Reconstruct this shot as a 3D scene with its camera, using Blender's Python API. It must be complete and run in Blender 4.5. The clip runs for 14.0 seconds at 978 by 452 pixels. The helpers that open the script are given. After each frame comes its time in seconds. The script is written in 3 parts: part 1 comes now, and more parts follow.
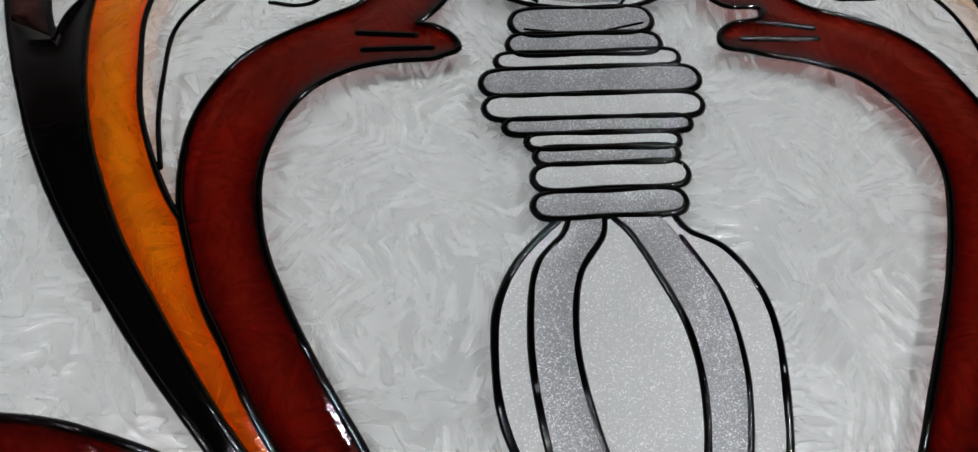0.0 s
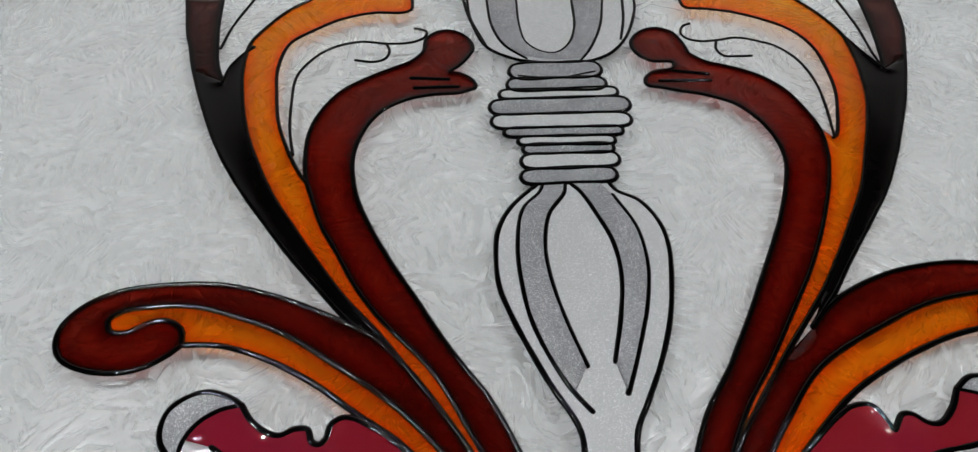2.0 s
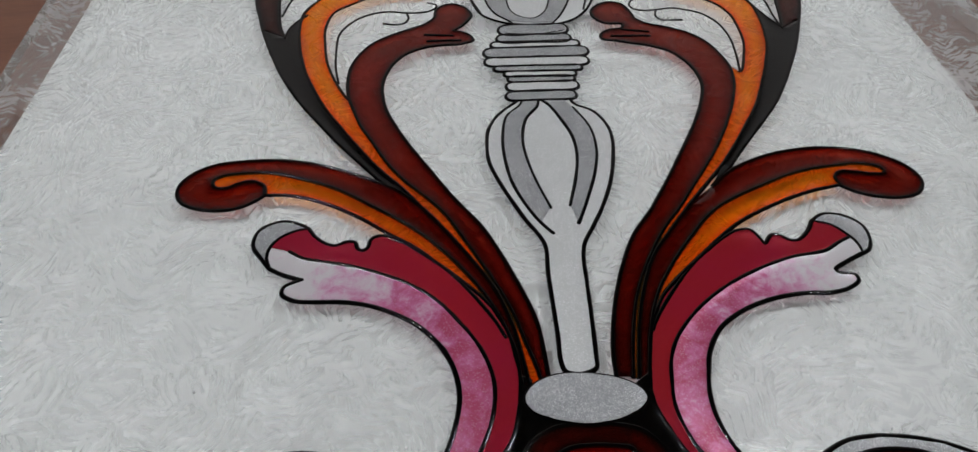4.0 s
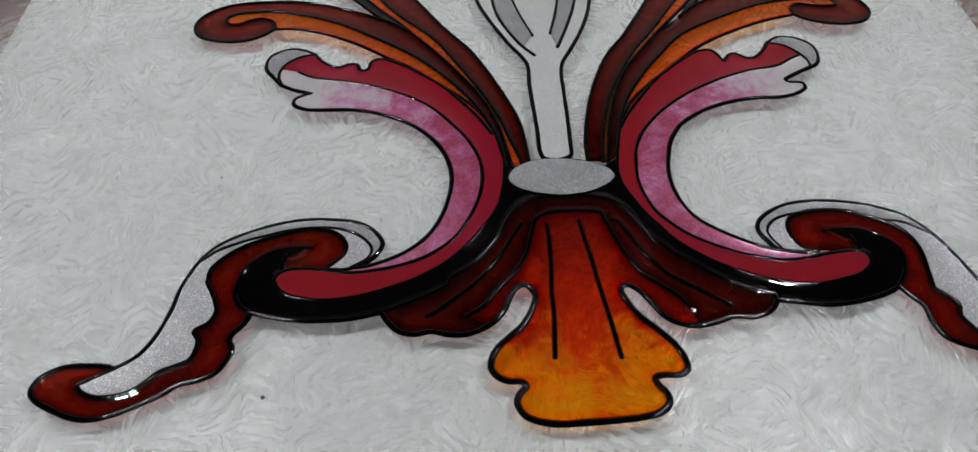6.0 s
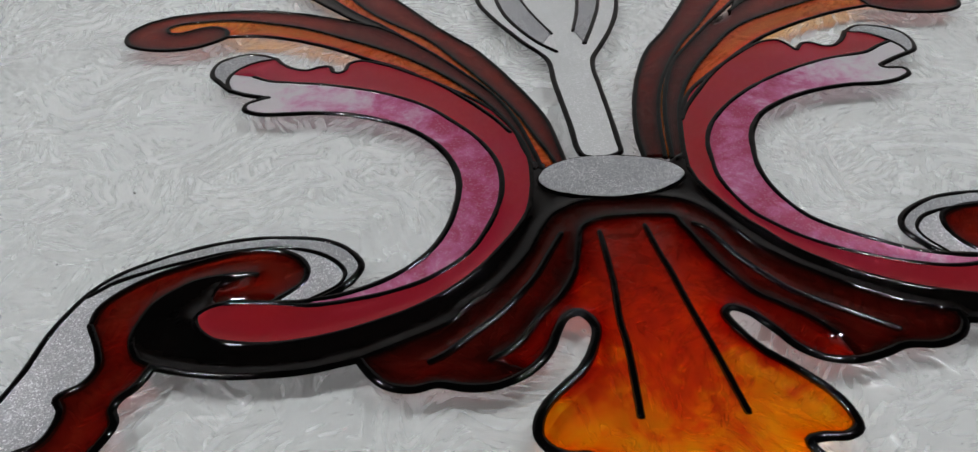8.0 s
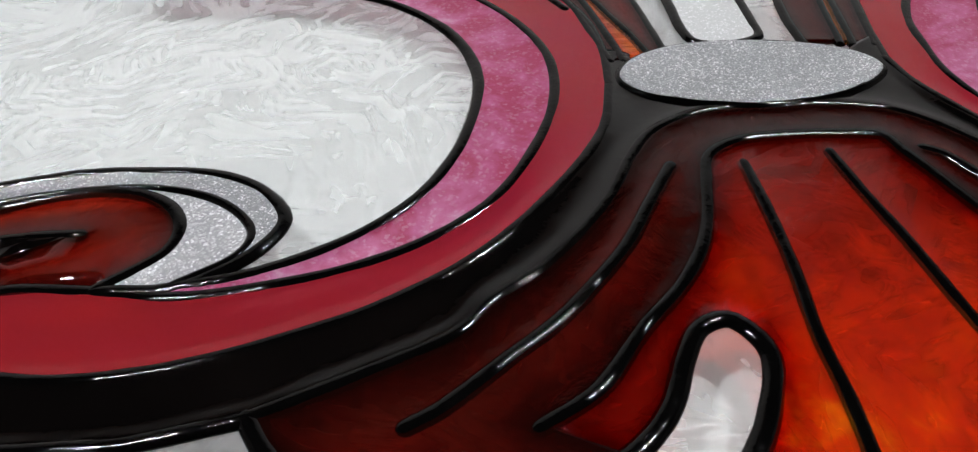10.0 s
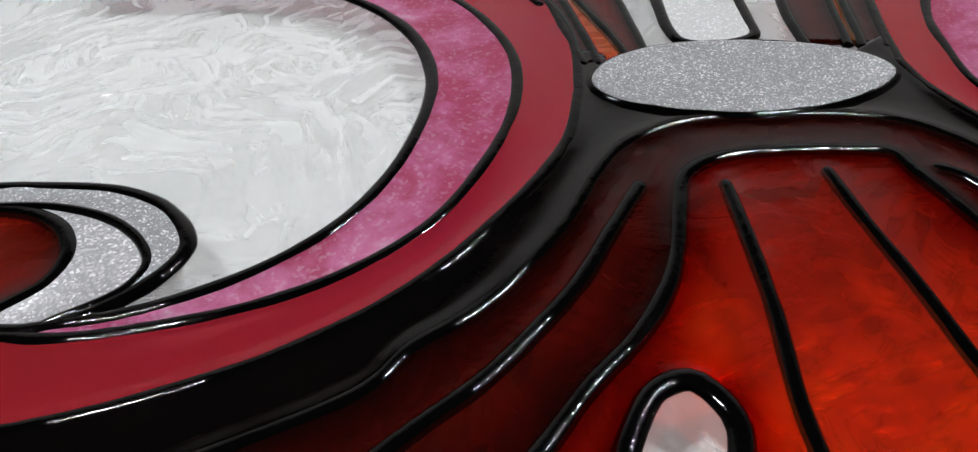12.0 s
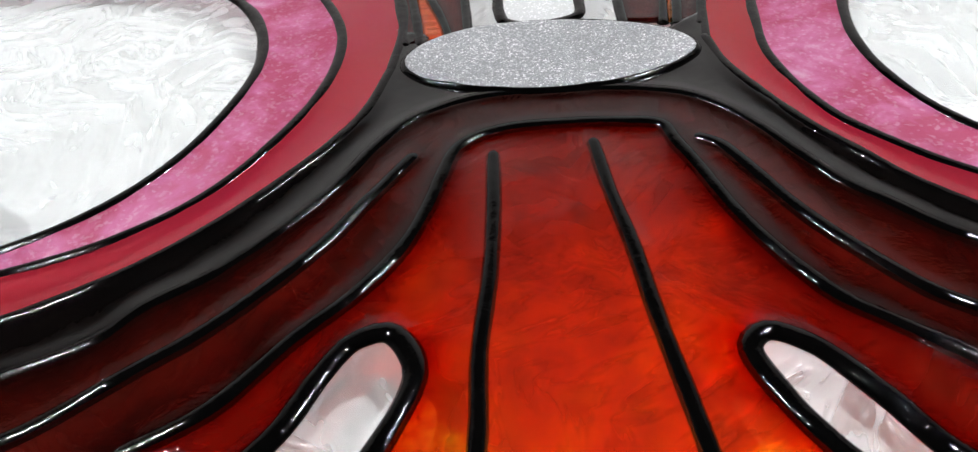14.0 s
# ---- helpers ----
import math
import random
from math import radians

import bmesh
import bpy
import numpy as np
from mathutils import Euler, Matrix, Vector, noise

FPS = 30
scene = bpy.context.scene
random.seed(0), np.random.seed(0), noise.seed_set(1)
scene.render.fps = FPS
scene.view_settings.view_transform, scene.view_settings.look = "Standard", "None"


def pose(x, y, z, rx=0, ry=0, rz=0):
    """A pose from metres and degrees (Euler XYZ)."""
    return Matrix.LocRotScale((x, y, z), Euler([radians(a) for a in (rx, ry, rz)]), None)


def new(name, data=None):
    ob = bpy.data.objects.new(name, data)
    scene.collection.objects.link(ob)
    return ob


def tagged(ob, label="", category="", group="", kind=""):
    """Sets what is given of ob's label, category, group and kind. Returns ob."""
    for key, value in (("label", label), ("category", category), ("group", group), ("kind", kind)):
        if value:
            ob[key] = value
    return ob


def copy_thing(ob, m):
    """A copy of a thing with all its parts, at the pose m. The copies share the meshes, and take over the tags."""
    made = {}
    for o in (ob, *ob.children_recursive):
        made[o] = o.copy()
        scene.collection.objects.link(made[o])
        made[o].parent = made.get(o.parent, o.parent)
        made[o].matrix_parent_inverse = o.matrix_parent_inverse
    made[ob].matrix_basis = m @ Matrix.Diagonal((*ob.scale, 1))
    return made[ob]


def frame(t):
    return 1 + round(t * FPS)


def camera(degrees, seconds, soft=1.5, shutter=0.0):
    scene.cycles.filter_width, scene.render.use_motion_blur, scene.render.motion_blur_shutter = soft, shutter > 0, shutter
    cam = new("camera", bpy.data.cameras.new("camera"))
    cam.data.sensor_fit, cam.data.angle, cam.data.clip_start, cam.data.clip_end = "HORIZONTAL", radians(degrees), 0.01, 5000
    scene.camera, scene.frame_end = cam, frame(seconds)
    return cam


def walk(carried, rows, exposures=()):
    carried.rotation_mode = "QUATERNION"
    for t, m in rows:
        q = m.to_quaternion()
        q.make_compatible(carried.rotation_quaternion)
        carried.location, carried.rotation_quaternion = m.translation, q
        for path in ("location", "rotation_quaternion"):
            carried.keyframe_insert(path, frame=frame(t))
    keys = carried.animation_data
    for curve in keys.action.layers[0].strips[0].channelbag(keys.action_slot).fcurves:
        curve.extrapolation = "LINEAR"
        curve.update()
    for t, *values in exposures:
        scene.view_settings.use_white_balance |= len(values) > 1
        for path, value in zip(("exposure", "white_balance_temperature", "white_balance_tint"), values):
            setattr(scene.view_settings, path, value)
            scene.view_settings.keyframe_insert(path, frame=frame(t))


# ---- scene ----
from mathutils.geometry import delaunay_2d_cdt

cam = camera(67.28, 14.0, soft=1.35)
# seconds, eye in metres, turn in degrees
PATH = [
    (0.0, -0.05778, 0.12169, 0.21117, 30.924, -2.826, -4.989),
    (0.5, -0.06013, 0.09062, 0.22598, 32.723, -1.772, -4.222),
    (1.0, -0.05581, 0.06784, 0.24595, 33.851, -1.950, -4.692),
    (1.5, -0.06258, 0.02142, 0.28213, 35.597, -1.275, -4.196),
    (2.0, -0.06495, -0.01192, 0.30530, 37.468, -1.422, -4.088),
    (2.2, -0.07115, -0.02268, 0.30739, 37.979, -1.405, -3.857),
    (4.3, -0.06900, -0.21190, 0.35513, 41.948, -0.567, -4.084),
    (4.5, -0.07264, -0.22673, 0.35823, 41.564, -0.033, -4.231),
    (5.0, -0.06562, -0.24961, 0.34114, 40.517, -0.306, -4.805),
    (5.5, -0.07239, -0.27148, 0.33372, 37.970, -0.580, -4.586),
    (6.0, -0.06956, -0.29400, 0.33246, 38.148, -0.223, -4.710),
    (6.5, -0.07340, -0.29412, 0.30860, 39.243, -0.671, -5.690),
    (7.0, -0.07365, -0.28179, 0.27804, 42.360, 0.411, -6.641),
    (7.5, -0.08187, -0.26662, 0.23540, 45.920, 1.711, -6.203),
    (8.0, -0.08104, -0.24785, 0.19505, 48.966, 0.632, -6.777),
    (8.2, -0.08018, -0.23895, 0.18408, 49.615, 0.816, -6.447),
    (10.3, -0.07370, -0.13979, 0.08936, 47.767, 1.524, -4.242),
    (10.5, -0.07578, -0.13218, 0.08795, 48.004, 0.556, -3.865),
    (11.0, -0.07266, -0.12498, 0.08520, 47.561, 0.830, -3.649),
    (11.5, -0.06819, -0.12840, 0.08436, 47.633, 1.080, -3.548),
    (12.0, -0.05772, -0.13474, 0.08481, 47.709, 2.444, -3.085),
    (12.5, -0.04716, -0.14037, 0.08483, 47.519, 2.369, -3.128),
    (13.0, -0.03485, -0.14301, 0.08493, 47.442, 2.453, -3.108),
    (13.5, -0.02312, -0.14394, 0.08360, 47.584, 4.021, -2.108),
    (14.0, -0.01125, -0.14521, 0.08345, 47.409, 4.309, -1.681),
]
walk(cam, [(t, pose(x, y, z, rx, ry, rz)) for t, x, y, z, rx, ry, rz in PATH],
     exposures=[(0.0, 0.3), (2.2, 0.34), (5.0, 0.3), (8.0, 0.4), (10.5, 1.15), (11.0, 0.92), (11.5, 0.9), (12.5, 1.25), (14.0, 1.53)])

# ---- light: an unseen closed room added round the panel, lit by ceiling lights ----
ROOM = (-3.4, 3.4, -5.2, 2.4)      # x and y of the walls
FLOOR_Z, CEILING_Z = -0.0115, 2.5
world = bpy.data.worlds.new("world")
scene.world = world
world.use_nodes = True
world.node_tree.nodes["Background"].inputs["Color"].default_value = (0.75, 0.8, 0.85, 1)
world.node_tree.nodes["Background"].inputs["Strength"].default_value = 0.05
LAMP_STRENGTH = 640.0


# ---- materials ----
class Nodes:
    """A node material with short ways to add and join nodes."""

    def __init__(self, name):
        self.mat = bpy.data.materials.new(name)
        self.mat.use_nodes = True
        self.tree = self.mat.node_tree
        self.tree.nodes.clear()
        self.out = self.tree.nodes.new("ShaderNodeOutputMaterial")

    def add(self, kind, **values):
        node = self.tree.nodes.new("ShaderNode" + kind)
        for key, value in values.items():
            if key in node.inputs:
                self.put(node.inputs[key], value)
        return node

    def put(self, socket, value):
        if isinstance(value, bpy.types.NodeSocket):
            self.tree.links.new(value, socket)
        else:
            socket.default_value = value

    def coords(self, scale=(1, 1, 1), turn=0.0):
        tex = self.add("TexCoord")
        mapping = self.add("Mapping", Scale=scale, Rotation=(0, 0, radians(turn)))
        self.put(mapping.inputs["Vector"], tex.outputs["Object"])
        return mapping.outputs["Vector"]

    def noise(self, vector, scale, detail=3.0, rough=0.55, warp=0.0):
        n = self.add("TexNoise", Vector=vector, Scale=scale, Detail=detail, Roughness=rough, Distortion=warp)
        return n.outputs["Fac"]

    def ramp(self, fac, stops):
        node = self.add("ValToRGB", Fac=fac)
        marks = node.color_ramp.elements
        while len(marks) < len(stops):
            marks.new(0.5)
        for mark, (at, colour) in zip(marks, stops):
            mark.position = at
            mark.color = (*colour, 1) if len(colour) == 3 else colour
        return node.outputs["Color"]

    def math(self, op, a, b=0.0, c=0.0):
        node = self.add("Math")
        node.operation = op
        for socket, value in zip(node.inputs, (a, b, c)):
            self.put(socket, value)
        return node.outputs[0]

    def deepened(self, colour):
        """Resin swallows more light where it is deeper: colour to the power of its depth."""
        depth = self.add("Attribute")
        depth.attribute_name = "resin_depth"
        split = self.add("SeparateColor", Color=colour)
        joined = self.add("CombineColor")
        for n in range(3):
            self.put(joined.inputs[n], self.math("POWER", split.outputs[n], depth.outputs["Fac"]))
        return joined.outputs[0]

    def clamp(self, value):
        return self.math("MINIMUM", self.math("MAXIMUM", value, 0.0), 1.0)

    def mix(self, fac, a, b):
        node = self.add("Mix")
        node.data_type = "RGBA"
        for n, value in ((0, fac), (6, a), (7, b)):
            self.put(node.inputs[n], value if isinstance(value, (float, int, bpy.types.NodeSocket)) else (*value, 1))
        return node.outputs[2]

    def blend(self, fac, a, b):
        node = self.add("MixShader")
        self.put(node.inputs[0], fac)
        self.put(node.inputs[1], a.outputs[0])
        self.put(node.inputs[2], b.outputs[0])
        return node

    def bump(self, height, strength, distance):
        node = self.add("Bump", Height=height, Strength=strength, Distance=distance)
        return node.outputs[0]

    def done(self, shader):
        self.put(self.out.inputs["Surface"], shader.outputs[0])
        return self.mat


def opaque_paint(name, light, dark, rough=0.2, size=60, metal=0.0, bump=0.15, coat=0.0, shine=0.5, passes=None):
    """Glossy resin paint, a little cloudy, that hides what is under it or lets some tinted light pass."""
    m = Nodes(name)
    v = m.coords()
    cloud = m.noise(v, size, 5.0, 0.6, 0.6)
    fine = m.noise(v, size * 12, 2.0)
    colour = m.ramp(cloud, [(0.3, dark), (0.7, light)])
    height = m.math("ADD", cloud, m.math("MULTIPLY", fine, 0.06))
    normal = m.bump(height, bump, 0.002)
    p = m.add("BsdfPrincipled", **{"Base Color": colour, "Roughness": rough, "Metallic": metal, "Normal": normal,
                                  "Specular IOR Level": shine, "Coat Weight": coat, "Coat Roughness": 0.03, "Coat Normal": normal})
    if passes:
        p = m.blend(0.28, p, m.add("BsdfTransparent", Color=(*passes, 1)))
    return m.done(p)


def clear_colour(name, thin, thick, size=45, gloss=0.06):
    """Transparent coloured resin: light goes through it to the white sheet beneath and back."""
    m = Nodes(name)
    v = m.coords()
    cloud = m.noise(v, size, 6.0, 0.62, 0.8)
    patch = m.noise(v, size * 0.28, 3.0, 0.5, 0.4)
    both = m.math("ADD", m.math("MULTIPLY", cloud, 0.55), m.math("MULTIPLY", patch, 0.45))
    tint = m.deepened(m.ramp(both, [(0.33, thick), (0.66, thin)]))
    glass = m.add("BsdfTransparent", Color=tint)
    body = m.add("BsdfDiffuse", Color=m.mix(0.5, thin, thick))
    gloss_ = m.add("BsdfGlossy", Roughness=0.035, Normal=m.bump(cloud, 0.12, 0.002))
    fres = m.add("Fresnel", IOR=1.45)
    return m.done(m.blend(fres.outputs[0], m.blend(gloss, glass, body), gloss_))


def flame_colour():
    """Resin poured from deep red at the neck to orange at the foot, with brush clouds."""
    m = Nodes("flame_resin")
    v = m.coords()
    sep = m.add("SeparateXYZ", Vector=v)
    cloud = m.noise(v, 40, 6.0, 0.62, 1.0)
    fine = m.noise(v, 150, 4.0, 0.6, 0.5)
    side = m.math("ABSOLUTE", m.math("ADD", sep.outputs[0], 0.003))
    run = m.math("MULTIPLY_ADD", sep.outputs[1], -9.6, -0.62)
    run = m.math("ADD", run, m.math("MULTIPLY", side, 7.0))
    lobe = m.math("MULTIPLY", m.clamp(m.math("MULTIPLY_ADD", side, 120.0, -3.1)), m.clamp(m.math("MULTIPLY_ADD", sep.outputs[1], 90.0, 10.1)))
    run = m.math("ADD", run, m.math("MULTIPLY", lobe, -0.75))
    run = m.math("ADD", run, m.math("MULTIPLY_ADD", cloud, 1.3, -0.62))
    run = m.math("ADD", run, m.math("MULTIPLY_ADD", fine, 0.8, -0.4))
    tint = m.ramp(run, [(0.0, (0.55, 0.075, 0.042)), (0.25, (0.74, 0.105, 0.036)), (0.5, (0.84, 0.15, 0.03)),
                        (0.72, (1.0, 0.40, 0.03)), (1.0, (1.0, 0.56, 0.035))])
    tint = m.deepened(tint)
    glass = m.add("BsdfTransparent", Color=tint)
    body = m.add("BsdfDiffuse", Color=tint)
    gloss_ = m.add("BsdfGlossy", Roughness=0.035, Normal=m.bump(cloud, 0.15, 0.002))
    fres = m.add("Fresnel", IOR=1.45)
    return m.done(m.blend(fres.outputs[0], m.blend(0.05, glass, body), gloss_))


def glitter(name, base, spark, grain=900, metal=0.35):
    """Silver paint full of fine metal flakes, each lying at its own angle."""
    m = Nodes(name)
    v = m.coords()
    cells = m.add("TexVoronoi", Vector=v, Scale=grain)
    flake = m.add("SeparateColor", Color=cells.outputs["Color"])
    cloud = m.noise(v, 55, 4.0, 0.6, 0.5)
    # sparkle put into the colour: a few flakes are painted nearly white
    tone = m.math("MULTIPLY_ADD", m.math("POWER", flake.outputs[0], 2.5), 0.8, m.math("MULTIPLY", cloud, 0.55))
    colour = m.ramp(tone, [(0.25, base), (0.85, spark), (1.0, (0.85, 0.85, 0.86))])
    height = m.math("ADD", flake.outputs[1], cloud)
    p = m.add("BsdfPrincipled", **{"Base Color": colour, "Roughness": 0.48, "Metallic": metal,
                                  "Normal": m.bump(height, 0.6, 0.0006)})
    return m.done(p)


def pearl_pink():
    """Mother-of-pearl resin, magenta in the bend and white towards the tip."""
    m = Nodes("pearl_pink")
    v = m.coords()
    sep = m.add("SeparateXYZ", Vector=v)
    cloud = m.noise(v, 55, 5.0, 0.6, 0.7)
    streak = m.noise(v, 105, 4.0, 0.6, 1.3)
    out_ = m.math("ABSOLUTE", sep.outputs[0])
    white = m.math("MULTIPLY_ADD", out_, 10.5, -0.72)
    up = m.math("MULTIPLY_ADD", sep.outputs[1], 9.0, 0.15)
    white = m.math("MULTIPLY", m.math("MINIMUM", m.math("MAXIMUM", white, 0.0), 1.0), m.math("MINIMUM", m.math("MAXIMUM", up, 0.0), 1.0))
    fac = m.math("ADD", m.math("MULTIPLY_ADD", cloud, 1.7, -0.76), m.math("MULTIPLY_ADD", streak, 0.9, -0.38))
    low_arm = m.clamp(m.math("MULTIPLY_ADD", sep.outputs[1], -25.0, -0.9))
    fac = m.math("ADD", fac, m.math("MULTIPLY_ADD", low_arm, 0.3, white))
    colour = m.ramp(fac, [(0.05, (0.40, 0.04, 0.12)), (0.4, (0.55, 0.145, 0.31)), (0.7, (0.66, 0.46, 0.59)), (1.0, (0.68, 0.68, 0.69))])
    flakes = m.add("TexVoronoi", Vector=v, Scale=1500)
    flake = m.add("SeparateColor", Color=flakes.outputs["Color"])
    colour = m.mix(m.math("MULTIPLY", m.clamp(m.math("MULTIPLY_ADD", flake.outputs[1], 4.0, -3.0)), 0.2), colour, (0.8, 0.72, 0.8))
    p = m.add("BsdfPrincipled", **{"Base Color": colour, "Roughness": 0.3, "Metallic": 0.2,
                                  "Normal": m.bump(m.math("ADD", flake.outputs[0], cloud), 0.18, 0.0006)})
    return m.done(m.blend(0.22, p, m.add("BsdfTransparent", Color=(0.92, 0.40, 0.54, 1))))


def chipped_glass():
    """Frosted glue-chip glass: fern-like flakes, some clear and some milky."""
    m = Nodes("chipped_glass")
    v = m.coords()
    warp = m.add("TexNoise", Vector=v, Scale=14.0, Detail=2.0)
    bent = m.add("MixRGB", Color1=v, Color2=warp.outputs["Color"])
    bent.inputs[0].default_value = 0.03
    ferns, tones = [], []
    for cell, period, slant, seed in ((19.0, 0.0040, 0.8, 0.0), (33.0, 0.0028, 0.65, 3.7)):
        shift = m.add("VectorMath")
        shift.operation = "ADD"
        m.put(shift.inputs[0], bent.outputs[0])
        shift.inputs[1].default_value = (seed, seed * 0.7, 0)
        cells = m.add("TexVoronoi", Vector=shift.outputs[0], Scale=cell, Randomness=1.0)
        cells.voronoi_dimensions = "2D"
        chance = m.add("SeparateColor", Color=cells.outputs["Color"])
        local = m.add("VectorMath")
        local.operation = "SUBTRACT"
        m.put(local.inputs[0], shift.outputs[0])
        m.put(local.inputs[1], cells.outputs["Position"])
        spin = m.add("VectorRotate")
        spin.rotation_type = "Z_AXIS"
        m.put(spin.inputs["Vector"], local.outputs[0])
        m.put(spin.inputs["Angle"], m.math("MULTIPLY", chance.outputs[0], 6.28))
        uv = m.add("SeparateXYZ", Vector=spin.outputs[0])
        wing = m.math("ABSOLUTE", uv.outputs[1])
        across = m.math("MULTIPLY_ADD", wing, -slant, uv.outputs[0])
        along = m.math("MULTIPLY_ADD", wing, 1.0, uv.outputs[0])
        barb = m.add("CombineXYZ", X=m.math("DIVIDE", across, period), Y=m.math("MULTIPLY", along, 55.0), Z=chance.outputs[2])
        spikes = m.noise(barb.outputs[0], 1.0, 2.0, 0.5, 0.3)
        rag = m.noise(shift.outputs[0], 36.0, 4.0, 0.58, 0.6)
        ferns.append(m.math("ADD", m.math("MULTIPLY_ADD", spikes, 8.5, -4.25), m.math("MULTIPLY_ADD", rag, 4.5, -2.2)))
        tones.append(chance.outputs[1])
    pick = m.ramp(m.noise(v, 16.0, 2.0), [(0.45, (0, 0, 0)), (0.55, (1, 1, 1))])
    fern = m.math("ADD", m.math("MULTIPLY", ferns[0], m.math("SUBTRACT", 1.0, pick)), m.math("MULTIPLY", ferns[1], pick))
    fern = m.math("MULTIPLY_ADD", fern, 0.22, 0.45)
    heights = [fern, tones[0], fern, tones[1]]
    patch = m.noise(v, 9.0, 4.0, 0.6, 0.5)
    edge = m.ramp(fern, [(0.34, (0, 0, 0)), (0.58, (1, 1, 1))])
    crisp = m.clamp(m.math("MULTIPLY_ADD", m.noise(v, 13.0, 3.0, 0.55, 0.4), 5.0, -2.1))
    edge = m.math("MULTIPLY_ADD", m.math("SUBTRACT", edge, 0.55), m.math("MULTIPLY_ADD", crisp, 0.55, 0.45), 0.55)
    tone = m.math("ADD", m.math("MULTIPLY", edge, 0.62), m.math("MULTIPLY", heights[1], 0.16))
    tone = m.math("ADD", tone, m.math("MULTIPLY_ADD", patch, 1.3, -0.48))
    # fine needle ridges, their glints painted in as extra milkiness
    needles = m.add("TexVoronoi", Vector=bent.outputs[0], Scale=46.0)
    needles.voronoi_dimensions = "2D"
    needles.feature = "DISTANCE_TO_EDGE"
    needle = m.clamp(m.math("MULTIPLY_ADD", needles.outputs["Distance"], -16.0, 1.0))
    some = m.clamp(m.math("MULTIPLY_ADD", m.noise(v, 34.0, 3.0, 0.6), 9.0, -4.9))
    needle = m.math("MULTIPLY", needle, some)
    tone = m.math("ADD", tone, m.math("MULTIPLY", needle, 0.4))
    milky = m.ramp(tone, [(0.1, (0.03, 0.03, 0.03)), (0.95, (0.4, 0.4, 0.4))])
    clear = m.add("BsdfTransparent", Color=(0.862, 0.882, 0.875, 1))
    relief = m.math("ADD", m.clamp(fern), m.math("MULTIPLY", heights[1], 0.4))
    normal = m.bump(m.math("ADD", relief, m.math("MULTIPLY", needle, 0.9)), 0.6, 0.0008)
    frost = m.add("BsdfDiffuse", Color=(0.9, 0.905, 0.892, 1))
    shine = m.add("BsdfGlossy", Roughness=0.26, Normal=normal)
    fres = m.add("Fresnel", IOR=1.4)
    return m.done(m.blend(fres.outputs[0], m.blend(milky, clear, frost), shine))


def see_through(name, tint):
    m = Nodes(name)
    return m.done(m.add("BsdfTransparent", Color=(*tint, 1)))


def plain(name, light, dark, size, rough=0.7, bump=0.2, depth=0.002, stretch=(1, 1, 1)):
    m = Nodes(name)
    v = m.coords(stretch)
    a = m.noise(v, size, 6.0, 0.6, 0.3)
    b = m.noise(v, size * 9, 3.0, 0.6)
    both = m.math("ADD", m.math("MULTIPLY", a, 0.7), m.math("MULTIPLY", b, 0.3))
    p = m.add("BsdfPrincipled", **{"Base Color": m.ramp(both, [(0.3, dark), (0.7, light)]), "Roughness": rough,
                                  "Normal": m.bump(both, bump, depth)})
    return m.done(p)


def glow(name, colour, strength):
    m = Nodes(name)
    return m.done(m.add("Emission", Color=(*colour, 1), Strength=strength))


BLACK_LINE = opaque_paint("black_relief_paste", (0.0016, 0.0015, 0.0015), (0.001, 0.001, 0.001), 0.03, 260, bump=0.1, shine=0.24)
BLACK_FILL = opaque_paint("black_resin", (0.0022, 0.0016, 0.0015), (0.001, 0.001, 0.001), 0.03, 30, bump=0.1)
DARK_RED = clear_colour("dark_red_resin", (0.46, 0.06, 0.035), (0.32, 0.045, 0.028), 45, 0.015)
DEEP_RED = clear_colour("deep_red_resin", (0.58, 0.085, 0.045), (0.42, 0.06, 0.035), 45, 0.02)
BROWN_RED = clear_colour("brown_red_resin", (0.40, 0.055, 0.035), (0.16, 0.035, 0.027), 60, 0.022)
SMOKE_BROWN = clear_colour("smoky_brown_resin", (0.24, 0.08, 0.07), (0.15, 0.06, 0.05), 45, 0.03)
ORANGE = clear_colour("orange_resin", (1.0, 0.50, 0.04), (0.97, 0.42, 0.03), 40, 0.03)
FLAME = flame_colour()
CRIMSON = opaque_paint("crimson_resin", (0.28, 0.010, 0.038), (0.30, 0.013, 0.016), 0.5, 9, bump=0.1, coat=1.0, shine=0.02, passes=(0.8, 0.12, 0.15))
PINK = pearl_pink()
PEARL = glitter("pearl_white_paint", (0.55, 0.56, 0.55), (0.63, 0.64, 0.63), 2600, 0.1)
SILVER = glitter("silver_glitter", (0.26, 0.265, 0.27), (0.46, 0.47, 0.48), 3300)
LIGHT_SILVER = glitter("light_silver_glitter", (0.34, 0.34, 0.35), (0.60, 0.60, 0.61), 2300, 0.3)
CHIPPED = chipped_glass()
EDGE = see_through("glass_edge_green", (0.55, 0.66, 0.62))
BACKING = plain("white_backing", (0.82, 0.82, 0.81), (0.74, 0.74, 0.73), 30, 0.85)
FLOOR = plain("brown_floor", (0.20, 0.088, 0.052), (0.13, 0.055, 0.034), 7, 0.45, 0.15, 0.002, (1, 5, 1))
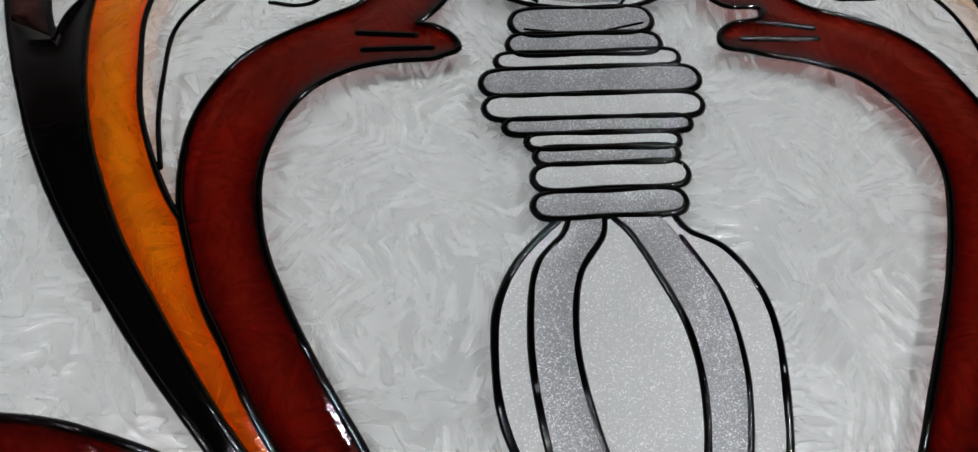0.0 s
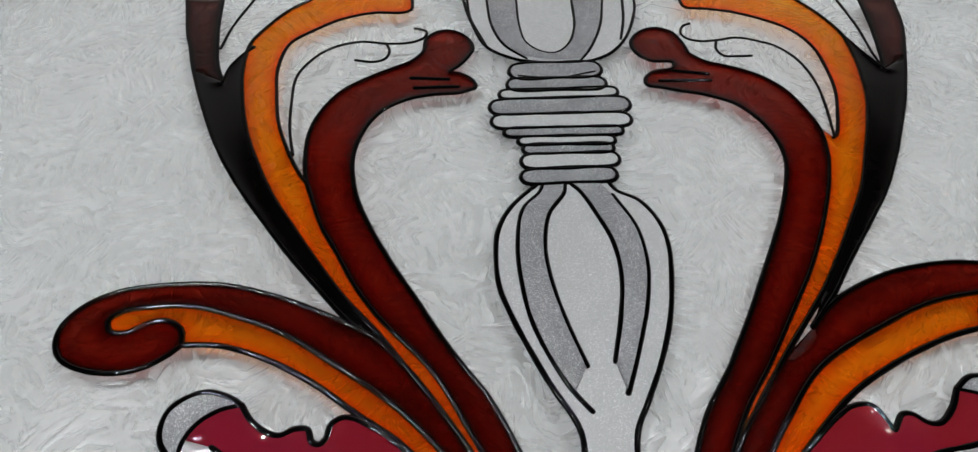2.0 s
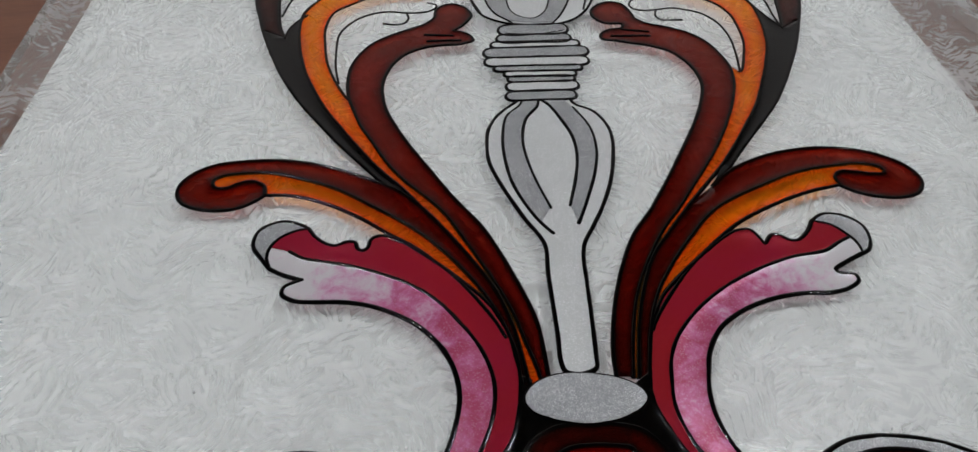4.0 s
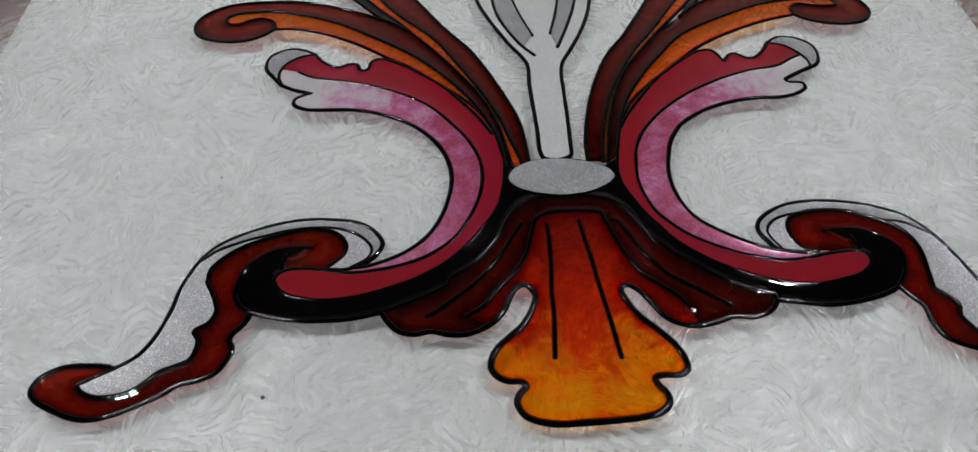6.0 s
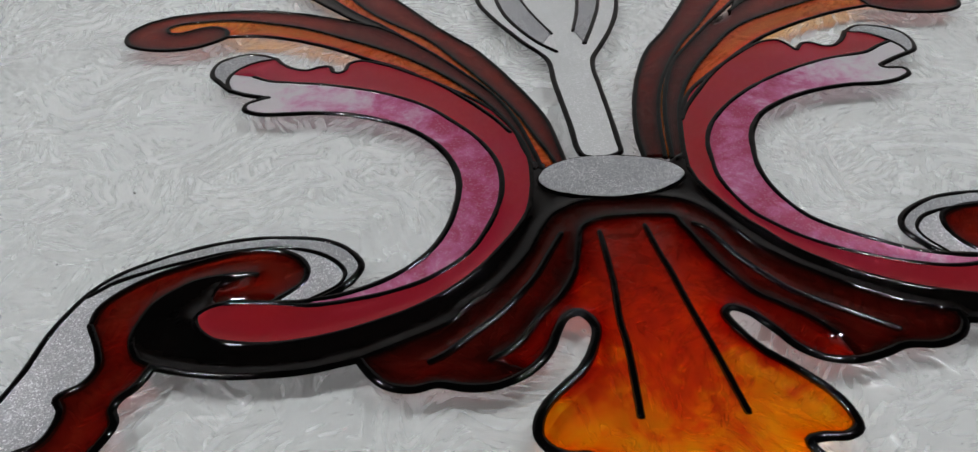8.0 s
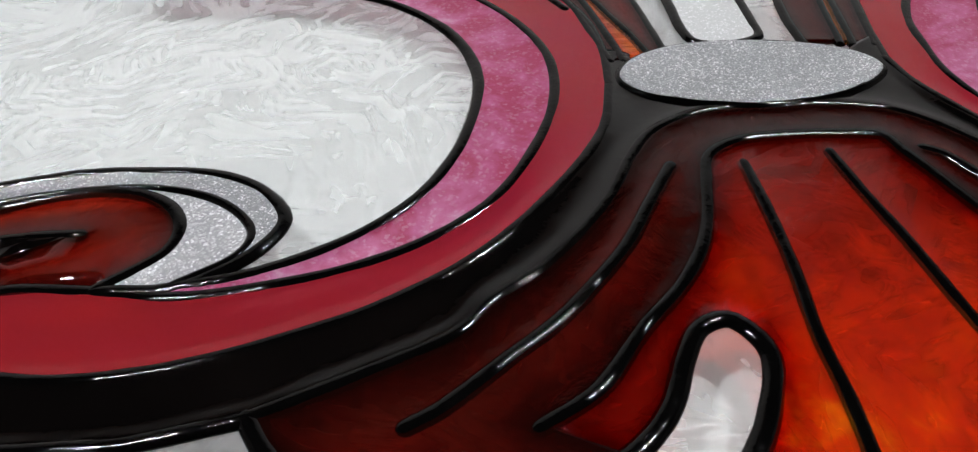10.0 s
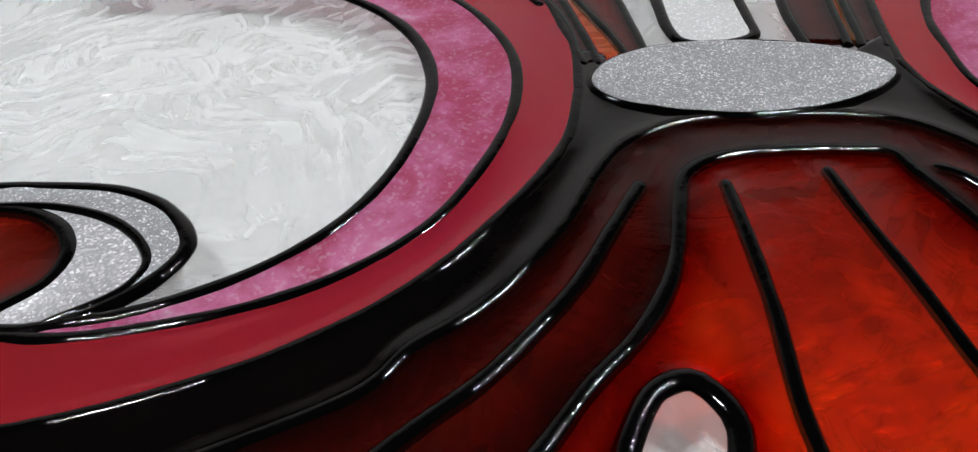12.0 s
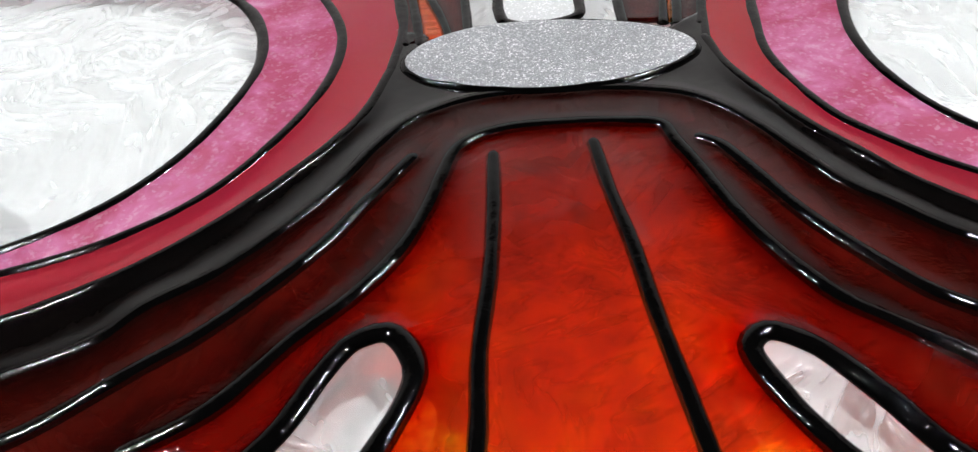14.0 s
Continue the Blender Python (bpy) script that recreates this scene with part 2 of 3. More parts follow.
# tones of the added walls and ceiling: pale north to reflect, the rest dark
WALL = plain("wall_paint", (0.82, 0.81, 0.79), (0.76, 0.75, 0.73), 3, 0.85)
GREY_WALL = plain("grey_wall_paint", (0.24, 0.23, 0.22), (0.2, 0.195, 0.19), 3, 0.85)
CEILING = plain("ceiling_paint", (0.04, 0.04, 0.04), (0.03, 0.03, 0.03), 2, 0.9)
LAMP = glow("lamp_diffuser", (0.955, 0.965, 1.0), LAMP_STRENGTH)
LAMP_FRAME = plain("lamp_frame", (0.75, 0.75, 0.75), (0.68, 0.68, 0.68), 20, 0.4)

SPECK = plain("dirt_speck", (0.02, 0.018, 0.016), (0.01, 0.01, 0.01), 400, 0.8)

MM = 0.001


# ---- drawing tools: everything on the glass is given in millimetres from the oval's middle ----
def curve(points):
    return [Vector((x * MM, y * MM)) for x, y in points]


def smooth(points, step=0.0016, closed=False):
    """Points along a smooth line through the given ones (centripetal)."""
    pts = [p for n, p in enumerate(points) if n == 0 or (p - points[n - 1]).length > 1e-6]
    if closed and (pts[0] - pts[-1]).length < 1e-5:
        pts.pop()
    n = len(pts)
    if n < 3 and not closed:
        count = max(2, int((pts[1] - pts[0]).length / step))
        return [pts[0].lerp(pts[1], k / count) for k in range(count + 1)]
    get = (lambda k: pts[k % n]) if closed else (
        lambda k: pts[0] * 2 - pts[1] if k < 0 else pts[-1] * 2 - pts[-2] if k >= n else pts[k])
    line = []
    for k in range(n if closed else n - 1):
        p0, p1, p2, p3 = (get(k + d) for d in (-1, 0, 1, 2))
        t0 = 0.0
        t1 = t0 + max((p1 - p0).length, 1e-6) ** 0.5
        t2 = t1 + max((p2 - p1).length, 1e-6) ** 0.5
        t3 = t2 + max((p3 - p2).length, 1e-6) ** 0.5
        count = max(1, round((p2 - p1).length / step))
        for i in range(count):
            t = t1 + (t2 - t1) * i / count
            a1 = p0 * ((t1 - t) / (t1 - t0)) + p1 * ((t - t0) / (t1 - t0))
            a2 = p1 * ((t2 - t) / (t2 - t1)) + p2 * ((t - t1) / (t2 - t1))
            a3 = p2 * ((t3 - t) / (t3 - t2)) + p3 * ((t - t2) / (t3 - t2))
            b1 = a1 * ((t2 - t) / (t2 - t0)) + a2 * ((t - t0) / (t2 - t0))
            b2 = a2 * ((t3 - t) / (t3 - t1)) + a3 * ((t - t1) / (t3 - t1))
            line.append(b1 * ((t2 - t) / (t2 - t1)) + b2 * ((t - t1) / (t2 - t1)))
    if not closed:
        line.append(pts[-1].copy())
    return line


def outline(*curves, closed=False):
    """One closed ring of points from lines laid end to end, with true corners where they meet."""
    if closed:
        return smooth(curves[0], 0.0022, True)
    ring = []
    for c in curves:
        for p in smooth(c, 0.0022) if len(c) > 1 else c:
            if not ring or (p - ring[-1]).length > 0.0004:
                ring.append(p)
    while (ring[0] - ring[-1]).length < 0.0004:
        ring.pop()
    return ring


def part(name, bm, materials, parent, label=""):
    mesh = bpy.data.meshes.new(name)
    bm.to_mesh(mesh)
    bm.free()
    for mat in materials if isinstance(materials, (list, tuple)) else [materials]:
        mesh.materials.append(mat)
    ob = new(name, mesh)
    ob.parent = parent
    return tagged(ob, label)


# across a line of paste: soft feet, even flanks, a soft crest
RIDGE = [(1.0, 0.0), (0.9, 0.2), (0.76, 0.5), (0.56, 0.79), (0.28, 0.95), (0.0, 1.0),
         (-0.28, 0.95), (-0.56, 0.79), (-0.76, 0.5), (-0.9, 0.2), (-1.0, 0.0)]


def bead(name, points, width=3.3, height=0.95, parent=None, closed=False, label="", material=None):
    """A raised line of relief paste: a rounded ridge that swells and thins a little, with round ends."""
    line = smooth(points, 0.0015, closed)
    bm = bmesh.new()
    rings = []
    total = len(line)
    seed = noise.noise(Vector((line[0].x * 90, line[0].y * 90, 3.1))) * 10
    ends = [] if closed else [0.35, 0.72, 0.92]
    stations = []
    for k in range(total):
        a, b = line[(k - 1) % total], line[(k + 1) % total]
        if not closed:
            a, b = line[max(k - 1, 0)], line[min(k + 1, total - 1)]
        d = (b - a).normalized() if (b - a).length > 1e-9 else Vector((1, 0))
        stations.append((line[k], d, 1.0))
    half = width * MM * 0.56
    if not closed:
        first, d0, _ = stations[0]
        last, d1, _ = stations[-1]
        start = [(first - d0 * half * (1 - e * e) ** 0.5, d0, e) for e in ends]
        finish = [(last + d1 * half * (1 - e * e) ** 0.5, d1, e) for e in reversed(ends)]
        stations = start + stations + finish
    for k, (p, d, size) in enumerate(stations):
        swell = 1 + 0.10 * noise.noise(Vector((p.x * 90, p.y * 90, seed))) + 0.05 * noise.noise(Vector((p.x * 350, p.y * 350, seed)))
        side = Vector((-d.y, d.x))
        w, h = half * size * swell, height * MM * (0.35 + 0.65 * size) * (1 + 0.2 * noise.noise(Vector((p.x * 100, p.y * 100, seed + 5))) + 0.05 * noise.noise(Vector((p.x * 310, p.y * 310, seed))))
        ring = []
        for u, lift in RIDGE:
            q = p + side * (w * u)
            ring.append(bm.verts.new((q.x, q.y, 0.0001 + h * lift)))
        rings.append(ring)
    pairs = list(zip(rings, rings[1:])) + ([(rings[-1], rings[0])] if closed else [])
    for r, s in pairs:
        for i in range(10):
            bm.faces.new((r[i], r[i + 1], s[i + 1], s[i]))
        bm.faces.new((r[10], r[0], s[0], s[10]))
    if not closed:
        bm.faces.new(rings[0])
        bm.faces.new(list(reversed(rings[-1])))
    bmesh.ops.recalc_face_normals(bm, faces=bm.faces)
    for f in bm.faces:
        f.smooth = True
    return part(name, bm, material or BLACK_LINE, parent, label)


def gaps(points, line):
    """How far each point lies from a closed line."""
    p = np.array([(q.x, q.y) for q in points])[:, None]
    s = np.array([(q.x, q.y) for q in line])
    d = np.roll(s, -1, 0) - s
    k = np.clip(((p - s) * d).sum(2) / np.maximum((d * d).sum(1), 1e-14), 0, 1)
    return np.sqrt((((p - s) - k[..., None] * d) ** 2).sum(2)).min(1)


def inside(points, line):
    """Which points lie inside a closed line."""
    p = np.array([(q.x, q.y) for q in points])
    s = np.array([(q.x, q.y) for q in line])
    r = np.roll(s, -1, 0)
    cross = (s[:, 1] > p[:, 1:]) != (r[:, 1] > p[:, 1:])
    at = s[:, 0] + (p[:, 1:] - s[:, 1]) * (r[:, 0] - s[:, 0]) / np.where(r[:, 1] == s[:, 1], 1e-12, r[:, 1] - s[:, 1])
    return (cross & (p[:, :1] < at)).sum(1) % 2 == 1


def beside(path, offs, closed):
    """Rows of points along a line at the given distances to its left."""
    n = len(path)
    rows = []
    for k in range(n):
        d = path[(k + 1) % n] - path[k - 1] if closed else path[min(k + 1, n - 1)] - path[max(k - 1, 0)]
        if d.length > 1e-7:
            side = Vector((-d.y, d.x)).normalized()
            rows += [(path[k] + side * off * MM, abs(off)) for off in offs]
    return rows


def fill(name, points, material, thickness=0.7, parent=None, label="", rise=0.5, ridges=()):
    """A field of resin poured inside a closed outline: level in the middle, drawn up along the raised lines and the ridges that cross it."""
    line = list(points)
    if sum(a.x * c.y - c.x * a.y for a, c in zip(line, line[1:] + line[:1])) < 0:
        line.reverse()
    n = len(line)
    ridges = [smooth(r, 0.0022) for r in ridges]

    def clear(spots):
        far = gaps(spots, line)
        for r in ridges:
            far = np.minimum(far, gaps(spots, r + r[-2:0:-1]))
        return far

    rows = beside(line, (0.8, 1.6, 2.5, 3.8), True)
    for r in ridges:
        rows += beside(r, (-3.8, -2.5, -1.6, -0.8, 0.0, 0.8, 1.6, 2.5, 3.8), False)
    far = clear([q for q, _ in rows])
    picks = [q for (q, off), g in zip(rows, far) if g > off * MM * 0.93]
    xs, ys = [p.x for p in line], [p.y for p in line]
    step = 4.2 * MM
    grid = [Vector((x + 0.3 * step * noise.noise(Vector((x * 700, y * 700, 0))), y))
            for x in np.arange(min(xs), max(xs), step) for y in np.arange(min(ys), max(ys), step)]
    if grid:
        picks += [q for q, g in zip(grid, clear(grid)) if g > 5.0 * MM]
    if picks:
        edge = gaps(picks, line)
        picks = [q for q, ok, g in zip(picks, inside(picks, line), edge) if ok and g > 0.5 * MM]
    verts, edges, faces, *_ = delaunay_2d_cdt(line + picks, [(k, (k + 1) % n) for k in range(n)], [], 1, 1e-6)
    mids = [(verts[f[0]] + verts[f[1]] + verts[f[2]]) / 3 for f in faces]
    faces = [f for f, ok in zip(faces, inside(mids, line)) if ok]
    far, rim_far = clear(verts) / MM, gaps(verts, line) / MM
    bm = bmesh.new()
    depth = bm.verts.layers.float.new("resin_depth")
    top = []
    level = max(thickness + 0.2 - rise, 0.12)
    for p, g, e in zip(verts, far, rim_far):
        pull = math.exp(-max(g - 1.2, 0.0) / 2.2)
        wave = 0.06 * noise.noise(Vector((p.x * 190, p.y * 190, 1.7)))
        v = bm.verts.new((p.x, p.y, (level + rise * pull + wave) * MM))
        v[depth] = 1.0 + 1.5 * math.exp(-max(e - 1.3, 0.0) / 2.3)
        top.append(v)
    for f in faces:
        made = bm.faces.new([top[k] for k in f])
        made.smooth = True
    bm.normal_update()
    for f in bm.faces:
        if f.normal.z < 0:
            f.normal_flip()
    rim = [e for e in bm.edges if len(e.link_faces) == 1]
    wall = bmesh.ops.extrude_edge_only(bm, edges=rim)
    for v in [g for g in wall["geom"] if isinstance(g, bmesh.types.BMVert)]:
        v.co.z = 0.05 * MM
    for f in [g for g in wall["geom"] if isinstance(g, bmesh.types.BMFace)]:
        f.smooth = False
    return part(name, bm, material, parent, label)


def box(bm, x0, x1, y0, y1, z0, z1):
    made = bmesh.ops.create_cube(bm, size=1.0, matrix=Matrix.Translation(((x0 + x1) / 2, (y0 + y1) / 2, (z0 + z1) / 2)) @
                                 Matrix.Diagonal((x1 - x0, y1 - y0, z1 - z0, 1)))
    return made["verts"]


def structure(name, bm, material, label=""):
    ob = part(name, bm, material, None, label)
    return tagged(ob, label, name.split("_")[0], kind="structure")


# ---- the room: only the floor shows, walls and ceiling are added for light ----
def room():
    x0, x1, y0, y1 = ROOM
    bm = bmesh.new()
    box(bm, x0, x1, y0, y1, FLOOR_Z - 0.1, FLOOR_Z)
    structure("floor", bm, FLOOR, "reddish brown floor under the glass panel")
    bm = bmesh.new()
    box(bm, x0, x1, y0, y1, CEILING_Z, CEILING_Z + 0.1)
    structure("ceiling", bm, CEILING, "unseen dark ceiling added to keep the reflections dark")
    for name, (a, b, c, d) in (("wall_north", (x0, x1, y1, y1 + 0.12)), ("wall_south", (x0, x1, y0 - 0.12, y0)),
                               ("wall_east", (x1, x1 + 0.12, y0, y1)), ("wall_west", (x0 - 0.12, x0, y0, y1))):
        bm = bmesh.new()
        box(bm, a, b, c, d, FLOOR_Z, CEILING_Z)
        structure(name, bm, WALL if name == "wall_north" else GREY_WALL, "unseen plain wall added to shape the reflections")


def ceiling_light():
    lamp = tagged(new("ceiling_light"), "small white ceiling light with two glowing elements", "lamp", "ceiling lights")
    bm = bmesh.new()
    for a, b, c, d in ((-0.09, 0.09, -0.075, -0.06), (-0.09, 0.09, 0.06, 0.075), (-0.09, -0.075, -0.06, 0.06), (0.075, 0.09, -0.06, 0.06)):
        box(bm, a, b, c, d, -0.03, 0.0)
    part("lamp_frame", bm, LAMP_FRAME, lamp)
    bm = bmesh.new()
    box(bm, -0.075, 0.075, -0.06, 0.06, -0.008, 0.0)
    part("reflector", bm, LAMP_FRAME, lamp)
    for x in (-0.035, 0.035):
        bm = bmesh.new()
        box(bm, x - 0.025, x + 0.025, -0.058, 0.058, -0.02, -0.012)
        part("lamp_element", bm, LAMP, lamp, "glowing white lamp element")
    return lamp


room()
first_lamp = ceiling_light()
first_lamp.matrix_basis = pose(1.1, 0.66, CEILING_Z - 0.002, 0, 0, 8)
for x, y in ((-1.1, 0.5),):
    copy_thing(first_lamp, pose(x, y, CEILING_Z - 0.002, 0, 0, 8))


# ---- white sheet under the glass ----
def backing_sheet():
    sheet = tagged(new("backing_sheet"), "white backing sheet lying on the brown floor", "sheet")
    outline = curve([(-384, -330), (-386, 0), (-383, 186), (-379, 282), (-374, 404), (-368, 620), (-120, 626), (150, 624), (320, 615),
                     (338, 500), (341, 357), (342, 297), (341, 236), (337, 205), (335, 60), (338, -120), (336, -330), (0, -334)])
    line = smooth(outline, 0.01, True)
    bm = bmesh.new()
    top = [bm.verts.new((p.x, p.y, -0.0088)) for p in line]
    low = [bm.verts.new((p.x, p.y, FLOOR_Z)) for p in line]
    if sum(a.x * b.y - b.x * a.y for a, b in zip(line, line[1:] + line[:1])) < 0:
        top.reverse()
        low.reverse()
    bm.faces.new(top)
    bm.faces.new(list(reversed(low)))
    n = len(top)
    for k in range(n):
        bm.faces.new((low[k], low[(k + 1) % n], top[(k + 1) % n], top[k]))
    part("paper", bm, BACKING, sheet)


backing_sheet()

# ---- the painted glass panel ----
panel = tagged(new("glass_panel"), "painted frosted glass panel with a red and orange scroll ornament", "glass panel")


def glass_sheet():
    bm = bmesh.new()
    box(bm, -0.405, 0.405, -0.40, 0.64, -0.0085, 0.0)
    for f in bm.faces:
        f.material_index = 0 if f.normal.z > 0.5 else 1
    # the underside rests on the white sheet and is never seen
    bmesh.ops.delete(bm, geom=[f for f in bm.faces if f.normal.z < -0.5], context="FACES_ONLY")
    part("glass_sheet", bm, [CHIPPED, EDGE], panel, "frosted glass with fern-like chipped texture")


glass_sheet()

# lines of the drawing
ARML_PINKOUT = curve([(-165.5, 109.5), (-157, 104), (-144, 100.5), (-127, 96), (-110, 89.5), (-93.5, 81), (-77, 68), (-65.5, 53.5), (-54.5, 36), (-48.5, 19), (-47.5, 6), (-50, -9), (-56.5, -25), (-66.5, -40.5), (-81, -51.5), (-95, -57), (-112, -60), (-125.5, -60.5), (-139.5, -57.5)])
ARML_PINKIN = curve([(-156.5, 87.5), (-166, 82.5), (-166.5, 77.5), (-159, 72.5), (-146.5, 71), (-130.5, 70), (-114, 66), (-97.5, 58), (-86, 49.5), (-74.5, 35.5), (-68, 20.5), (-66, 5), (-68.5, -10), (-74, -26), (-82.5, -39), (-95, -49), (-112, -56), (-126, -58), (-131, -58.5)])
ARML_TIP = curve([(-156.5, 87.5), (-168.5, 92.5), (-176.5, 97.5)])
ARML_CAPOUT = curve([(-176.5, 97.5), (-182, 105.5), (-187, 112.5), (-188.5, 119), (-186.5, 127.5), (-180.5, 132.5), (-172, 135), (-163, 132.5), (-156, 128)])
ARML_CAPIN = curve([(-156, 128), (-165, 126), (-173, 121), (-178, 113.5), (-179, 105), (-176.5, 97.5)])
ARML_TOP = curve([(-156, 128), (-151.5, 121), (-144.5, 115), (-138, 113), (-132, 115.5), (-126.5, 115), (-124.5, 109.5), (-121, 108), (-118, 110.5), (-116, 117), (-110.5, 119.5), (-97.5, 113.5), (-80.5, 99.5), (-64, 83.5), (-48.5, 65.5), (-39.5, 48.5), (-34.5, 31.5), (-33.5, 14), (-35, -1)])
ARML_LOW = curve([(-35, -1), (-40, -19), (-52, -37), (-67.5, -53.5), (-85, -65), (-105.5, -72.5), (-125, -76.5), (-140, -77), (-151.5, -75), (-159, -72), (-164.5, -66.5), (-166, -61), (-163, -57.5), (-156.5, -55.5), (-139.5, -57.5)])
CAPSCL_OUT = curve([(-139.5, -57.5), (-125, -58), (-115.5, -53), (-110.5, -48), (-108, -41.5), (-113.5, -32), (-123.5, -25.5), (-138, -22.5), (-152, -21.5), (-169.5, -24), (-186.5, -29.5), (-199.5, -36.5), (-207, -44.5), (-212, -54.5), (-215.5, -64.5), (-218, -78), (-223, -92.5), (-229, -102), (-235.5, -107), (-240.5, -109.5)])
CAPSCL_MID = curve([(-126, -57.5), (-115.5, -51), (-113.5, -45.5), (-116, -40), (-123, -33.5), (-134, -29), (-146.5, -27.5), (-158.5, -28), (-172.5, -31), (-186, -34.5), (-199, -39.5), (-207, -46)])
REDSCL_TOP = curve([(-139.5, -57), (-133.5, -52.5), (-129, -48), (-128, -42), (-131, -35.5), (-137.5, -30.5), (-146.5, -28), (-155, -28.5), (-169, -32), (-184, -37.5), (-193.5, -43.5), (-201, -52), (-202, -60.5)])
TAILL_IN = curve([(-202, -60.5), (-196.5, -72), (-194.5, -80), (-197.5, -86.5), (-204, -91), (-201.5, -96), (-201.5, -101.5), (-204, -107.5), (-210.5, -110.5), (-217.5, -113), (-223, -118), (-229.5, -122.5), (-236.5, -124.5), (-247, -124), (-254, -120.5), (-256, -117), (-252, -115), (-240.5, -109.5)])
TAILL_OUT = curve([(-176.5, -81.5), (-179.5, -88.5), (-184.5, -94), (-185.5, -97.5), (-183.5, -103), (-185, -108), (-190, -115.5), (-197, -118.5), (-207.5, -120.5), (-212.5, -124), (-219.5, -127.5), (-230.5, -132), (-238.5, -134.5), (-247, -135.5), (-256, -133.5), (-266, -128.5), (-275, -123), (-278, -118.5), (-276.5, -113), (-271.5, -109), (-264.5, -106.5), (-255.5, -106.5), (-246, -107.5), (-240.5, -109.5)])
SWIRLL = curve([(-147.5, -41.5), (-157.5, -41), (-168, -42.5), (-176, -47), (-182, -53), (-185, -61), (-186, -69), (-182.5, -77), (-176.5, -81.5)])
BLACKL_LOW = curve([(-176.5, -81.5), (-164, -85.5), (-150.5, -88.5), (-137.5, -89.5), (-124.5, -89.5), (-108, -87)])
LOBEL = curve([(-108, -87), (-104.5, -93), (-99, -99), (-91, -101.5), (-82.5, -100.5), (-73, -103), (-63.5, -103.5), (-52, -99), (-44.5, -92), (-39.5, -82.5), (-35.5, -77), (-30.5, -75.5), (-27.5, -78.5), (-26, -83.5), (-29.5, -93), (-34.5, -100.5), (-41, -106), (-48, -112), (-52, -118), (-53, -124), (-50.5, -128.5), (-45.5, -131.5), (-38.5, -132.5), (-36.5, -135)])
FLAME_EDGE = curve([(-36.5, -135), (-40, -138.5), (-42, -143), (-40, -149), (-35.5, -152.5), (-25.5, -155.5), (-10.5, -156), (3, -156), (17, -155.5), (26.5, -153.5), (31.5, -149), (31.5, -144.5), (28, -139), (27.5, -135.5)])
LOBER = curve([(27.5, -135.5), (32.5, -134.5), (40, -135), (44.5, -132.5), (45, -127.5), (42.5, -119.5), (35, -109), (27, -99.5), (22, -89.5), (20.5, -82.5), (23.5, -80), (29, -83), (35.5, -92.5), (40, -100.5), (47, -106), (56.5, -108), (67, -106.5), (76, -104), (87.5, -105), (97, -102), (102, -96), (102, -92)])
BLACKR_LOW = curve([(102, -96), (113.5, -98), (129.5, -101), (150.5, -99.5), (166.5, -95), (171, -92.5)])
ARMR_LOW = curve([(35, 2), (36, -8), (38, -15), (42, -25), (46, -34), (51, -42), (56, -50), (64, -59), (79, -71), (101, -82), (124, -87.5), (142, -86), (156, -82), (162.5, -76), (162.5, -70.5), (156.5, -68), (147.5, -68), (134, -69.5)])
ARMR_PINKOUT = curve([(134, -70), (116, -71), (99, -67), (83, -60), (70, -52), (63, -46), (57, -39), (52, -32), (49, -24), (46.5, -13), (46, -4), (47.5, 7), (50, 19.5), (56, 32.5), (65.5, 44.5), (79, 57), (96.5, 69), (119, 80), (143, 88), (164.5, 91.5), (175, 97.5), (183.5, 101.5)])
ARMR_PINKIN = curve([(134.5, -68.5), (119.5, -65.5), (106.5, -61.5), (92, -53), (81, -45), (74, -38), (70, -31), (67, -22), (65.5, -12), (66, 0), (69, 13), (73.5, 25.5), (83, 39), (98, 49.5), (117, 57), (139, 60.5), (156, 60), (167.5, 62.5), (176, 68), (175.5, 72.5), (167, 74), (165, 76.5), (174.5, 82.5), (188, 89)])
ARMR_CAPOUT = curve([(165.5, 116.5), (174.5, 122), (187.5, 119.5), (196, 111), (196.5, 100.5), (192.5, 91.5), (187.5, 88.5)])
ARMR_CAPIN = curve([(187.5, 88.5), (187, 96.5), (184, 103), (176, 112.5), (165.5, 116.5)])
ARMR_TOP = curve([(165.5, 116.5), (159, 107.5), (150.5, 101), (145, 101.5), (139.5, 106), (135, 106), (128.5, 99), (127, 103.5), (123, 111), (114, 111), (101, 103.5), (85, 91), (68.5, 76.5), (55, 62), (44.5, 42), (38.5, 20), (35, 2)])
CAPSCR_MID = curve([(116.5, -64), (112, -54.5), (112, -49), (118, -42.5), (127.5, -39.5), (138, -38.5), (149.5, -38), (164, -40), (179.5, -47), (193, -50.5), (204, -59)])
REDSCR_TOP = curve([(135.5, -66), (129, -64), (124.5, -56.5), (124, -49), (127.5, -42), (136, -38.5), (146, -37.5), (160.5, -39), (176.5, -46), (188, -54), (192, -61), (193.5, -70), (191, -87), (189.5, -95.5)])
SWIRLR = curve([(144.5, -52.5), (153.5, -52), (166, -53.5), (176, -59.5), (181, -67), (181.5, -75.5), (177, -85.5), (171, -92.5)])
